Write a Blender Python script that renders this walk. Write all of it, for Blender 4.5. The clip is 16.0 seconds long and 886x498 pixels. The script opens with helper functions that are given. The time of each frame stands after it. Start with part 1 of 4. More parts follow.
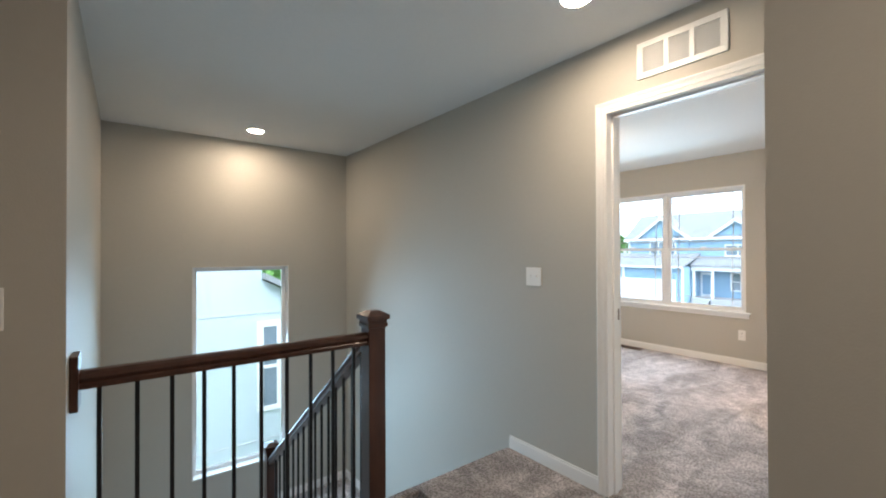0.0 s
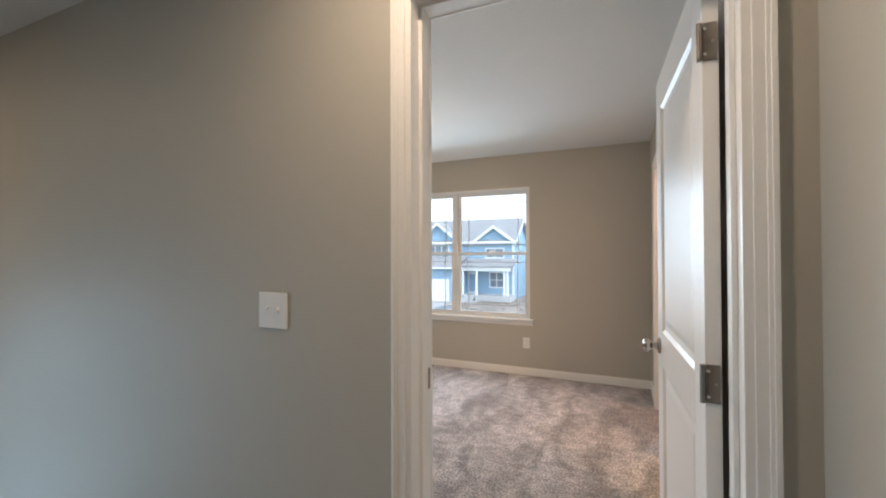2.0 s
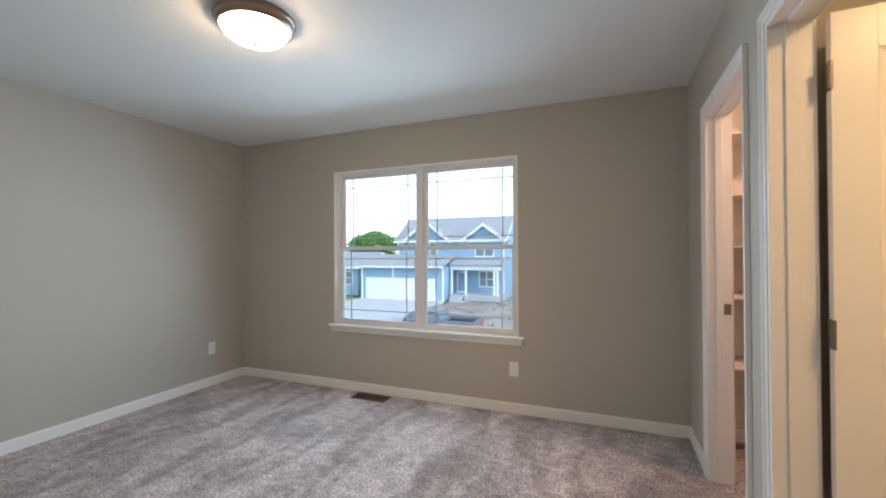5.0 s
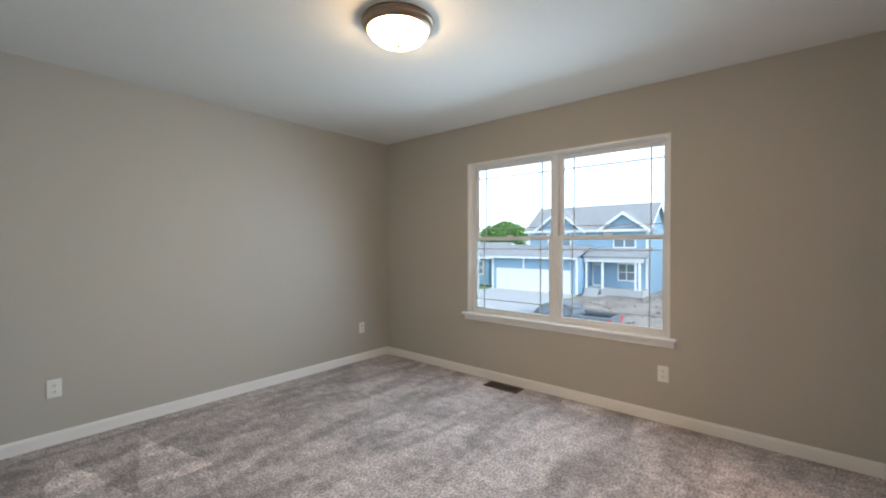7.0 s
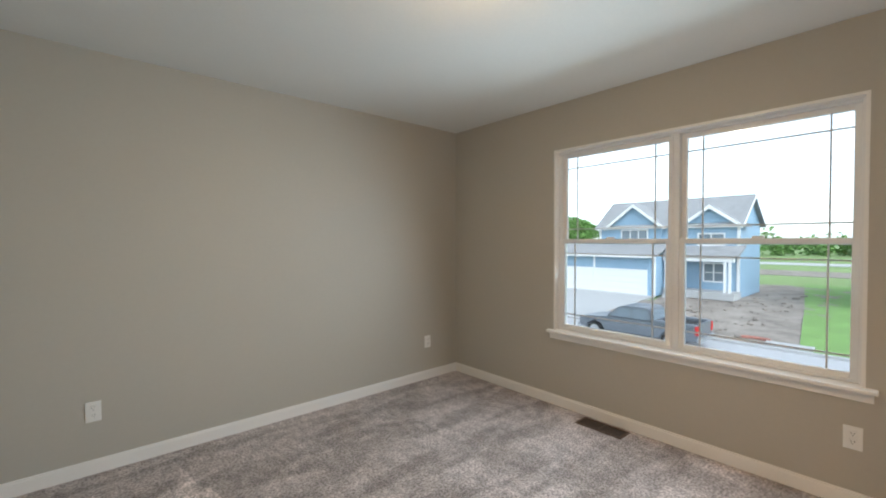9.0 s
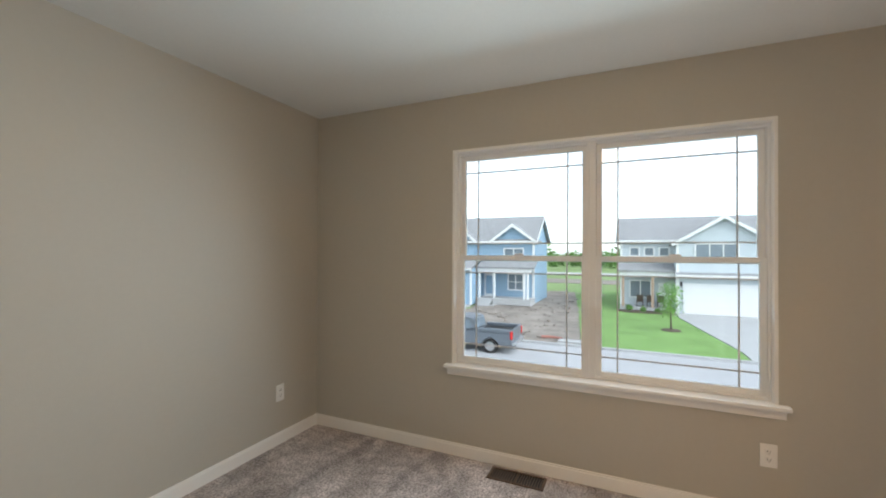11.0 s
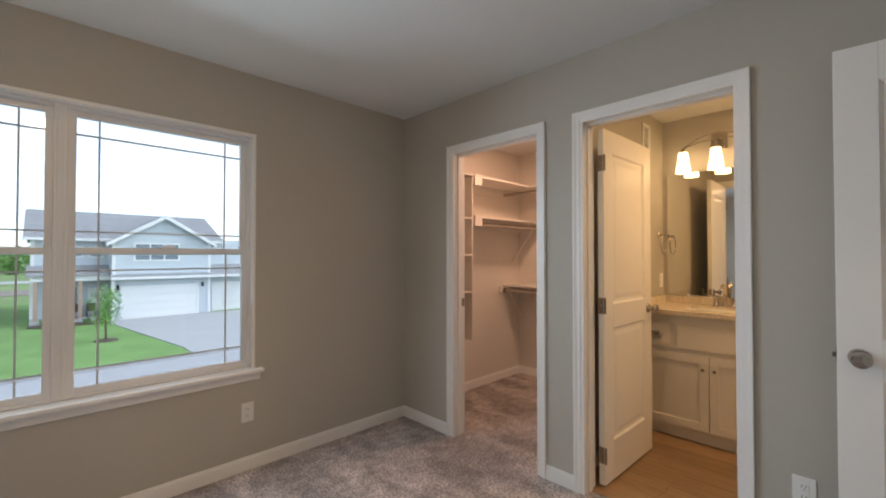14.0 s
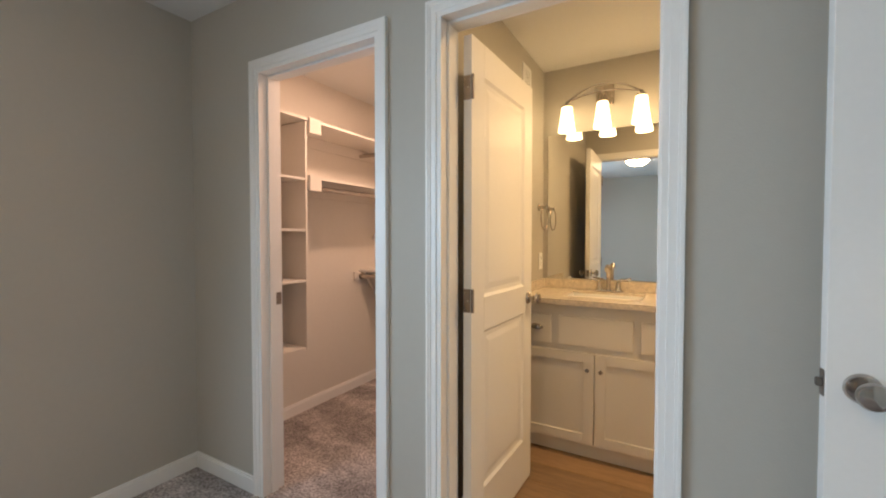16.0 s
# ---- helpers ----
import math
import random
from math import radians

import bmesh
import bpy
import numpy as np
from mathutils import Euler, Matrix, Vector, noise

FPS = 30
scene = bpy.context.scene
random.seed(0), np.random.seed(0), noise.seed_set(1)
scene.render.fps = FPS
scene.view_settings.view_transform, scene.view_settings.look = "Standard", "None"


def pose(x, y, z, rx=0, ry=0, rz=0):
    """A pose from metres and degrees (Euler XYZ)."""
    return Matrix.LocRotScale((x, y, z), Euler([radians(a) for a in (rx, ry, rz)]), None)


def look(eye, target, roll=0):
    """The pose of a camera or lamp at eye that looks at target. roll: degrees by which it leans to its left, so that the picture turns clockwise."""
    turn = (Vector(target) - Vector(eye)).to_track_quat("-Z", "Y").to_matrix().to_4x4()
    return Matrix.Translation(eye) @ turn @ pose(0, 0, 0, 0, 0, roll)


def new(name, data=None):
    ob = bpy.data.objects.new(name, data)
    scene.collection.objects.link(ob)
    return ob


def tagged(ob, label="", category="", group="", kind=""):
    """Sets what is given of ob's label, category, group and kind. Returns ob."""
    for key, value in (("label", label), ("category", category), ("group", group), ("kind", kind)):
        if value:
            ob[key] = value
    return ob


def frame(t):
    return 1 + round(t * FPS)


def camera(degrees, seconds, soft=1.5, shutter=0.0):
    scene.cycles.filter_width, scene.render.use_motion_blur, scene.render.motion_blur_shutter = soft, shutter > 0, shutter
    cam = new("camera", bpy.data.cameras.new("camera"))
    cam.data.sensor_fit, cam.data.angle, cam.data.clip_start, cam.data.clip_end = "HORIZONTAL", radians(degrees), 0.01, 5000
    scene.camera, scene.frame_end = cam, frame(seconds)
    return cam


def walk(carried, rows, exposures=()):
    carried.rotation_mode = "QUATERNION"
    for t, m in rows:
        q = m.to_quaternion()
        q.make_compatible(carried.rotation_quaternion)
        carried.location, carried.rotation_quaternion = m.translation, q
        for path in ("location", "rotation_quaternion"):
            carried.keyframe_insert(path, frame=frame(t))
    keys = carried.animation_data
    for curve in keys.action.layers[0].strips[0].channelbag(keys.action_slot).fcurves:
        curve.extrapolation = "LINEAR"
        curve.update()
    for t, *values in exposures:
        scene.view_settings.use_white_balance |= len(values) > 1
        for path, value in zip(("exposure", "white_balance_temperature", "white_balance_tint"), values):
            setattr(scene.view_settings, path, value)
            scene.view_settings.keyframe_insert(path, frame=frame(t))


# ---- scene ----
cam = camera(94.3, 16.0, soft=2.0)
PATH = [
    (0, (0.872, 0.552, 1.304), (2.092, 2.136, 1.319), -0.2),
    (0.5, (1.053, 0.757, 1.33), (2.441, 2.197, 1.341), -0.2),
    (1, (1.293, 0.944, 1.32), (2.861, 2.185, 1.333), -0.3),
    (1.5, (1.558, 1.125, 1.344), (3.285, 2.135, 1.362), -0.3),
    (2, (1.903, 1.226, 1.329), (3.738, 2.02, 1.351), -0.2),
    (2.5, (2.231, 1.294, 1.323), (4.134, 1.91, 1.353), -0.2),
    (3, (2.534, 1.379, 1.321), (4.468, 1.886, 1.36), -0.3),
    (3.2, (2.622, 1.421, 1.299), (4.563, 1.898, 1.347), -0.3),
    (5.3, (3.157, 1.459, 1.275), (4.97, 2.302, 1.292), -0.2),
    (5.5, (3.158, 1.453, 1.262), (4.941, 2.359, 1.28), -0.1),
    (6, (3.152, 1.455, 1.259), (4.854, 2.506, 1.266), -0.1),
    (6.5, (3.148, 1.471, 1.251), (4.766, 2.647, 1.248), -0.0),
    (7, (3.157, 1.497, 1.281), (4.685, 2.787, 1.254), -0.1),
    (7.5, (3.199, 1.577, 1.289), (4.634, 2.97, 1.254), -0.1),
    (8, (3.291, 1.688, 1.292), (4.622, 3.181, 1.255), -0.0),
    (8.2, (3.325, 1.741, 1.308), (4.626, 3.26, 1.264), -0.2),
    (10.5, (3.837, 2.596, 1.352), (5.415, 3.824, 1.344), 0.4),
    (11, (3.827, 2.812, 1.359), (5.647, 3.642, 1.378), 0.3),
    (11.5, (3.828, 2.968, 1.367), (5.792, 3.344, 1.404), 0.3),
    (12, (3.836, 3.067, 1.369), (5.832, 2.963, 1.422), 0.0),
    (12.5, (3.791, 3.137, 1.391), (5.712, 2.585, 1.451), -0.1),
    (13, (3.724, 3.215, 1.378), (5.499, 2.295, 1.433), -0.1),
    (13.5, (3.694, 3.215, 1.338), (5.296, 2.018, 1.386), -0.2),
    (14, (3.758, 3.088, 1.305), (5.188, 1.691, 1.336), 0.0),
    (14.5, (3.861, 2.842, 1.291), (5.143, 1.307, 1.304), 0.1),
    (15, (3.973, 2.611, 1.289), (5.157, 1.0, 1.278), 0.2),
    (15.5, (4.079, 2.415, 1.253), (5.172, 0.74, 1.235), 0.3),
    (16, (4.097, 2.225, 1.262), (5.094, 0.493, 1.207), -0.0),
]
EXPOSURES = [(0.0, 0.72, 5650, 9), (0.5, 0.36, 5450, 9), (1.0, 0.12, 5450, 10), (1.5, 0.15, 5750, 11), (2.0, 0.2, 5950, 12), (2.5, -0.05, 5800, 11), (3.0, -0.4, 5450, 8), (5.5, 0.0, 5600, 10), (7.0, 0.0, 5750, 9), (11.0, -0.1, 6300, 10), (12.5, -0.02, 6250, 11), (13.3, -0.3, 6100, 12), (14.0, -0.42, 5950, 13), (16.0, 0.0, 5450, 7)]
walk(cam, [(t, look(eye, target, roll)) for t, eye, target, roll in PATH], EXPOSURES)

# ---- world and lights ----
world = bpy.data.worlds.new("world")
scene.world = world
world.use_nodes = True
wn = world.node_tree.nodes
wl = world.node_tree.links
sky = wn.new("ShaderNodeTexSky")
sky.sky_type = "NISHITA"
sky.sun_disc = False
sky.sun_elevation, sky.sun_rotation = radians(42), radians(200)
sky.dust_density, sky.air_density = 1.0, 1.0
soften = wn.new("ShaderNodeHueSaturation")
soften.inputs["Saturation"].default_value = 0.25
soften.inputs["Value"].default_value = 3.0
wl.new(sky.outputs[0], soften.inputs["Color"])
wl.new(soften.outputs[0], wn["Background"].inputs["Color"])
wn["Background"].inputs["Strength"].default_value = 0.15


def lamp(name, kind, at, energy, colour, target=None, size=0.1, size_y=None, angle=10, spread=180):
    d = bpy.data.lights.new(name, kind)
    d.energy, d.color = energy, colour
    if kind == "AREA":
        d.size, d.spread = size, radians(spread)
        if size_y:
            d.shape, d.size_y = "RECTANGLE", size_y
        else:
            d.shape = "DISK"
    if kind == "SUN":
        d.angle = radians(angle)
    ob = new(name, d)
    ob.matrix_world = look(at, target)
    return ob


lamp("sun", "SUN", (-20, -30, 40), 1.5, (1.0, 0.97, 0.93), (0, 0, 0), angle=30)
# daylight through the twin window: sky from above, and light thrown up by the ground outside
for z, drop, power, colour in ((0.87, -4.2, 6.5, (0.9, 0.95, 0.92)), (1.33, 2.5, 16.0, (0.74, 0.91, 1.0)), (1.79, 2.5, 16.0, (0.74, 0.91, 1.0))):
    lamp("window_daylight", "AREA", (6.325, 3.03, z), power, colour, (0, 3.03, z - drop), 1.7, 0.45, spread=155)
for z in (-0.3, 0.65):
    lamp("stair_window_daylight", "AREA", (1.80, 5.0, z), 11, (0.58, 0.84, 1.0), (1.80, 0, z - 2.0), 0.84, 0.8, spread=150)
lamp("bathroom_lamp", "AREA", (3.75, 0.25, 2.40), 24, (1.0, 0.58, 0.23), (3.75, 0.25, 0), 0.25)
lamp("closet_lamp", "AREA", (5.55, 0.15, 2.40), 20, (1.0, 0.56, 0.32), (5.55, 0.15, 0), 0.22)
LAMP, SCONCE, DOWN = 62.0, 7.0, 235.0

# ---- materials ----


def tint(c, k):
    return tuple(min(1.0, v * k) for v in c[:3]) + (1.0,)


def mat(name, colour, rough=0.6, metal=0.0, var=0.06, scale=3.0, grain=60.0, bump=0.0, bump_scale=120.0, stretch=(1, 1, 1), spec=0.5, each=0.0):
    """Procedural paint, metal or stone: patches, fine grain and relief."""
    m = bpy.data.materials.new(name)
    m.use_nodes = True
    n, l = m.node_tree.nodes, m.node_tree.links
    p = n["Principled BSDF"]
    p.inputs["Roughness"].default_value, p.inputs["Metallic"].default_value = rough, metal
    p.inputs["Specular IOR Level"].default_value = spec
    geo = n.new("ShaderNodeNewGeometry")
    mp = n.new("ShaderNodeMapping")
    mp.inputs["Scale"].default_value = stretch
    l.new(geo.outputs["Position"], mp.inputs["Vector"])
    a = n.new("ShaderNodeTexNoise")
    a.inputs["Scale"].default_value, a.inputs["Detail"].default_value = scale, 4
    b = n.new("ShaderNodeTexNoise")
    b.inputs["Scale"].default_value, b.inputs["Detail"].default_value = grain, 3
    l.new(mp.outputs[0], a.inputs["Vector"])
    l.new(mp.outputs[0], b.inputs["Vector"])
    add = n.new("ShaderNodeMath")
    add.operation = "ADD"
    l.new(a.outputs["Fac"], add.inputs[0])
    l.new(b.outputs["Fac"], add.inputs[1])
    half = n.new("ShaderNodeMath")
    half.operation = "MULTIPLY"
    half.inputs[1].default_value = 0.5
    l.new(add.outputs[0], half.inputs[0])
    last = half
    if each:
        info = n.new("ShaderNodeObjectInfo")
        k = n.new("ShaderNodeMath")
        k.operation = "MULTIPLY_ADD"
        k.inputs[1].default_value = each
        l.new(info.outputs["Random"], k.inputs[0])
        l.new(half.outputs[0], k.inputs[2])
        last = n.new("ShaderNodeMath")
        last.operation = "SUBTRACT"
        last.inputs[1].default_value = each / 2
        l.new(k.outputs[0], last.inputs[0])
    ramp = n.new("ShaderNodeValToRGB")
    ramp.color_ramp.elements[0].position, ramp.color_ramp.elements[1].position = 0.3, 0.7
    ramp.color_ramp.elements[0].color, ramp.color_ramp.elements[1].color = tint(colour, 1 - var), tint(colour, 1 + var)
    l.new(last.outputs[0], ramp.inputs[0])
    l.new(ramp.outputs[0], p.inputs["Base Color"])
    if bump:
        c = n.new("ShaderNodeTexNoise")
        c.inputs["Scale"].default_value, c.inputs["Detail"].default_value = bump_scale, 2
        l.new(mp.outputs[0], c.inputs["Vector"])
        bp = n.new("ShaderNodeBump")
        bp.inputs["Strength"].default_value, bp.inputs["Distance"].default_value = bump, 0.004
        l.new(c.outputs["Fac"], bp.inputs["Height"])
        l.new(bp.outputs[0], p.inputs["Normal"])
    return m


def glow(name, colour, strength):
    m = bpy.data.materials.new(name)
    m.use_nodes = True
    p = m.node_tree.nodes["Principled BSDF"]
    p.inputs["Base Color"].default_value = (0.9, 0.88, 0.84, 1)
    p.inputs["Roughness"].default_value = 0.3
    p.inputs["Emission Color"].default_value = (*colour, 1)
    p.inputs["Emission Strength"].default_value = strength
    return m


def carpet_material():
    m = bpy.data.materials.new("carpet")
    m.use_nodes = True
    n, l = m.node_tree.nodes, m.node_tree.links
    p = n["Principled BSDF"]
    p.inputs["Roughness"].default_value = 1.0
    p.inputs["Specular IOR Level"].default_value = 0.1
    p.inputs["Sheen Weight"].default_value = 0.25
    geo = n.new("ShaderNodeNewGeometry")

    def noise_at(scale, detail, stretch=(1, 1, 1), turn=0, warp=0.0):
        mp = n.new("ShaderNodeMapping")
        mp.inputs["Scale"].default_value = stretch
        mp.inputs["Rotation"].default_value = (0, 0, radians(turn))
        l.new(geo.outputs["Position"], mp.inputs["Vector"])
        t = n.new("ShaderNodeTexNoise")
        t.inputs["Scale"].default_value, t.inputs["Detail"].default_value = scale, detail
        t.inputs["Distortion"].default_value = warp
        l.new(mp.outputs[0], t.inputs["Vector"])
        return t

    def ramp(src, lo, hi, c0, c1):
        r = n.new("ShaderNodeValToRGB")
        r.color_ramp.elements[0].position, r.color_ramp.elements[1].position = lo, hi
        r.color_ramp.elements[0].color, r.color_ramp.elements[1].color = (*c0, 1), (*c1, 1)
        l.new(src.outputs["Fac"], r.inputs[0])
        return r

    def mixed(kind, fac, a, b):
        x = n.new("ShaderNodeMix")
        x.data_type, x.blend_type = "RGBA", kind
        x.inputs[0].default_value = fac
        l.new(a.outputs[0] if a.bl_idname != "ShaderNodeMix" else a.outputs[2], x.inputs[6])
        l.new(b.outputs[0], x.inputs[7])
        return x

    sweep = ramp(noise_at(3.2, 9, (0.55, 1.3, 1), 12, 0.7), 0.43, 0.57, (0.36, 0.32, 0.306), (0.57, 0.512, 0.497))
    tread = ramp(noise_at(14.0, 6, (1.2, 0.7, 1), -25, 0.3), 0.38, 0.62, (0.78, 0.78, 0.78), (1.12, 1.12, 1.12))
    tuft = ramp(noise_at(75.0, 8), 0.40, 0.60, (0.5, 0.48, 0.47), (1.4, 1.4, 1.4))
    c = mixed("MULTIPLY", 1.0, sweep, tread)
    wave = n.new("ShaderNodeTexWave")
    wave.wave_type, wave.bands_direction, wave.wave_profile = "BANDS", "Y", "SAW"
    wave.inputs["Scale"].default_value, wave.inputs["Distortion"].default_value = 0.55, 7.0
    wave.inputs["Detail"].default_value, wave.inputs["Detail Scale"].default_value = 3.0, 0.7
    l.new(geo.outputs["Position"], wave.inputs["Vector"])
    c = mixed("MULTIPLY", 0.55, c, ramp(wave, 0.35, 0.75, (0.86, 0.85, 0.85), (1.12, 1.12, 1.12)))
    c = mixed("MULTIPLY", 0.85, c, tuft)
    # pointed strokes left in the pile by a vacuum cleaner
    sep = n.new("ShaderNodeSeparateXYZ")
    l.new(geo.outputs["Position"], sep.inputs[0])
    wob = noise_at(6.0, 3)

    def calc(op, a, v):
        k = n.new("ShaderNodeMath")
        k.operation = op
        for i, q in enumerate((a, v)):
            if isinstance(q, (int, float)):
                k.inputs[i].default_value = q
            else:
                l.new(q, k.inputs[i])
        return k.outputs[0]

    px = calc("ADD", sep.outputs[0], calc("MULTIPLY", calc("SUBTRACT", wob.outputs["Fac"], 0.5), 0.12))
    u = calc("ABSOLUTE", calc("SUBTRACT", calc("FRACT", calc("ADD", calc("DIVIDE", px, 0.39), 0.423), 0), 0.5), 0)
    reach = calc("MULTIPLY", calc("SUBTRACT", 4.82, sep.outputs[1]), 0.6)
    tooth = calc("LESS_THAN", u, reach)
    tooth = calc("MULTIPLY", tooth, calc("GREATER_THAN", sep.outputs[1], 4.05))
    tooth = calc("MULTIPLY", tooth, calc("LESS_THAN", sep.outputs[0], 4.12))
    lift = calc("ADD", calc("MULTIPLY", tooth, 0.5), 0.93)
    grey = n.new("ShaderNodeCombineColor")
    for i in range(3):
        l.new(lift, grey.inputs[i])
    c = mixed("MULTIPLY", 1.0, c, grey)
    l.new(c.outputs[2], p.inputs["Base Color"])
    pile = noise_at(150.0, 5)
    bp = n.new("ShaderNodeBump")
    bp.inputs["Strength"].default_value, bp.inputs["Distance"].default_value = 0.9, 0.012
    l.new(pile.outputs["Fac"], bp.inputs["Height"])
    l.new(bp.outputs[0], p.inputs["Normal"])
    return m


def glass_material(name, tone=(0.93, 0.97, 0.98)):
    m = bpy.data.materials.new(name)
    m.use_nodes = True
    n, l = m.node_tree.nodes, m.node_tree.links
    clear, gloss, mix, fres = n.new("ShaderNodeBsdfTransparent"), n.new("ShaderNodeBsdfGlossy"), n.new("ShaderNodeMixShader"), n.new("ShaderNodeFresnel")
    clear.inputs[0].default_value = (*tone, 1)
    gloss.inputs["Roughness"].default_value = 0.02
    fres.inputs[0].default_value = 1.4
    l.new(fres.outputs[0], mix.inputs[0])
    l.new(clear.outputs[0], mix.inputs[1])
    l.new(gloss.outputs[0], mix.inputs[2])
    l.new(mix.outputs[0], n["Material Output"].inputs["Surface"])
    return m


def siding_material(name, colour, pitch=0.18, axis=2):
    m = mat(name, colour, 0.6, var=0.06, scale=1.2, grain=9)
    n, l = m.node_tree.nodes, m.node_tree.links
    p = n["Principled BSDF"]
    geo = n.new("ShaderNodeNewGeometry")
    sep = n.new("ShaderNodeSeparateXYZ")
    l.new(geo.outputs["Position"], sep.inputs[0])
    k = n.new("ShaderNodeMath")
    k.operation = "MULTIPLY"
    k.inputs[1].default_value = 1 / pitch
    l.new(sep.outputs[axis], k.inputs[0])
    f = n.new("ShaderNodeMath")
    f.operation = "FRACT"
    l.new(k.outputs[0], f.inputs[0])
    bp = n.new("ShaderNodeBump")
    bp.inputs["Strength"].default_value, bp.inputs["Distance"].default_value = 1.0, 0.02
    bp.invert = True
    l.new(f.outputs[0], bp.inputs["Height"])
    l.new(bp.outputs[0], p.inputs["Normal"])
    return m


WALL = mat("greige_wall_paint", (0.485, 0.465, 0.415), 0.55, var=0.02, scale=1.5, grain=40, bump=0.12, bump_scale=160, spec=0.3)
CEIL = mat("white_ceiling_paint", (0.74, 0.74, 0.72), 0.9, var=0.02, scale=2, grain=50, bump=0.25, bump_scale=90, spec=0.2)
CREAM = mat("cream_closet_paint", (0.72, 0.68, 0.62), 0.6, var=0.02, scale=1.5, grain=40, bump=0.1, bump_scale=160, spec=0.3)
TRIM = mat("white_trim_paint", (0.86, 0.85, 0.83), 0.32, var=0.015, scale=4, grain=70, bump=0.03, bump_scale=60)
VINYL = mat("white_vinyl", (0.82, 0.82, 0.82), 0.4, var=0.01)
GRILLE = mat("grey_grille_bar", (0.52, 0.53, 0.54), 0.5, var=0.03)
PLATE = mat("white_plastic_plate", (0.83, 0.83, 0.81), 0.35, var=0.01)
SLOT = mat("dark_slot", (0.03, 0.03, 0.03), 0.7)
CARPET = carpet_material()
WALNUT = mat("dark_stained_wood", (0.055, 0.022, 0.013), 0.3, var=0.45, scale=6, grain=30, stretch=(1, 1, 0.25), bump=0.05)
IRON = mat("black_wrought_iron", (0.012, 0.012, 0.013), 0.42, 0.3, var=0.1)
NICKEL = mat("brushed_nickel", (0.56, 0.52, 0.47), 0.27, 1.0, var=0.06, grain=120)
BRONZE = mat("aged_bronze", (0.32, 0.24, 0.18), 0.35, 1.0, var=0.12)
KNOB = mat("satin_nickel_knob", (0.46, 0.43, 0.40), 0.16, 1.0, var=0.05)
DARKNICKEL = mat("dark_brushed_nickel", (0.27, 0.235, 0.205), 0.32, 1.0, var=0.08)
BROWNMETAL = mat("brown_enamelled_metal", (0.09, 0.055, 0.035), 0.45, 0.2, var=0.1)
PLANK = mat("oak_vinyl_plank", (0.33, 0.21, 0.11), 0.4, var=0.3, scale=4, grain=26, stretch=(0.7, 7, 1), bump=0.06, each=0.35)
QUARTZ = mat("speckled_beige_quartz", (0.66, 0.58, 0.46), 0.22, var=0.28, scale=45, grain=110)
CABINET = mat("cream_white_cabinet_paint", (0.74, 0.70, 0.63), 0.4, var=0.015)
PORCELAIN = mat("white_porcelain", (0.8, 0.79, 0.75), 0.12, var=0.01)
MIRROR = mat("mirror_silver", (0.9, 0.91, 0.9), 0.01, 1.0, var=0.0)
GLASS = glass_material("window_glass")
DOME = glow("frosted_lamp_glass", (1.0, 0.62, 0.28), LAMP)
SHADE = glow("frosted_shade_glass", (1.0, 0.62, 0.26), SCONCE)
CAN = glow("lit_downlight_lens", (1.0, 0.74, 0.49), DOWN)
# blue siding, shingles, panes and lawn are lightened to imitate glare at the window
BLUE = siding_material("blue_lap_siding", (0.27, 0.40, 0.53))
PALE = siding_material("pale_grey_blue_siding", (0.55, 0.60, 0.64))
WHITESIDE = siding_material("white_lap_siding", (0.85, 0.86, 0.86))
# white siding with the cool, dimmer cast of its light put into the colour
PANEL = mat("white_panel_siding_cool_dimmed", (0.50, 0.56, 0.59), 0.6, var=0.03, scale=0.8, grain=12)
TANWOOD = mat("tan_porch_timber", (0.42, 0.30, 0.22), 0.7, var=0.15, grain=20)
OUTTRIM = mat("white_exterior_trim", (0.8, 0.8, 0.8), 0.5, var=0.03)
SHINGLE = mat("grey_asphalt_shingle", (0.30, 0.30, 0.305), 0.9, var=0.25, scale=2, grain=14, bump=0.5, bump_scale=12)
DARKPANE = mat("dark_window_pane", (0.19, 0.23, 0.27), 0.08, var=0.1)
CONCRETE = mat("pale_concrete", (0.43, 0.43, 0.43), 0.9, var=0.1, scale=0.6, grain=8, bump=0.3, bump_scale=30)
ASPHALT = mat("grey_road_surface", (0.42, 0.42, 0.43), 0.95, var=0.12, scale=0.5, grain=20, bump=0.4, bump_scale=40)
LAWN = mat("mown_green_grass", (0.20, 0.33, 0.11), 0.95, var=0.3, scale=0.8, grain=18, bump=0.8, bump_scale=30, spec=0.1)
FIELD = mat("rough_green_field", (0.21, 0.29, 0.12), 0.95, var=0.4, scale=0.06, grain=1.2, bump=0.6, bump_scale=6, spec=0.1)
DIRT = mat("bare_brown_soil", (0.28, 0.245, 0.215), 0.95, var=0.45, scale=0.7, grain=6, bump=1.0, bump_scale=7, spec=0.1)
LEAF = mat("green_leaves", (0.12, 0.25, 0.05), 0.7, var=0.5, scale=0.7, grain=5)
LEAFBRIGHT = mat("young_green_leaves", (0.20, 0.38, 0.09), 0.7, var=0.4, scale=3, grain=9)
BARK = mat("brown_bark", (0.10, 0.075, 0.055), 0.9, var=0.3, grain=20, bump=0.6)
TRUCK = mat("slate_grey_car_paint", (0.17, 0.19, 0.22), 0.3, 0.3, var=0.05)
RUBBER = mat("black_rubber", (0.015, 0.015, 0.015), 0.8)
ALLOY = mat("silver_alloy", (0.55, 0.56, 0.58), 0.3, 0.9)
REDLAMP = mat("red_lamp_plastic", (0.55, 0.02, 0.02), 0.2)
WARNRED = mat("red_plastic_fence", (0.40, 0.16, 0.12), 0.6)

# ---- building helpers ----


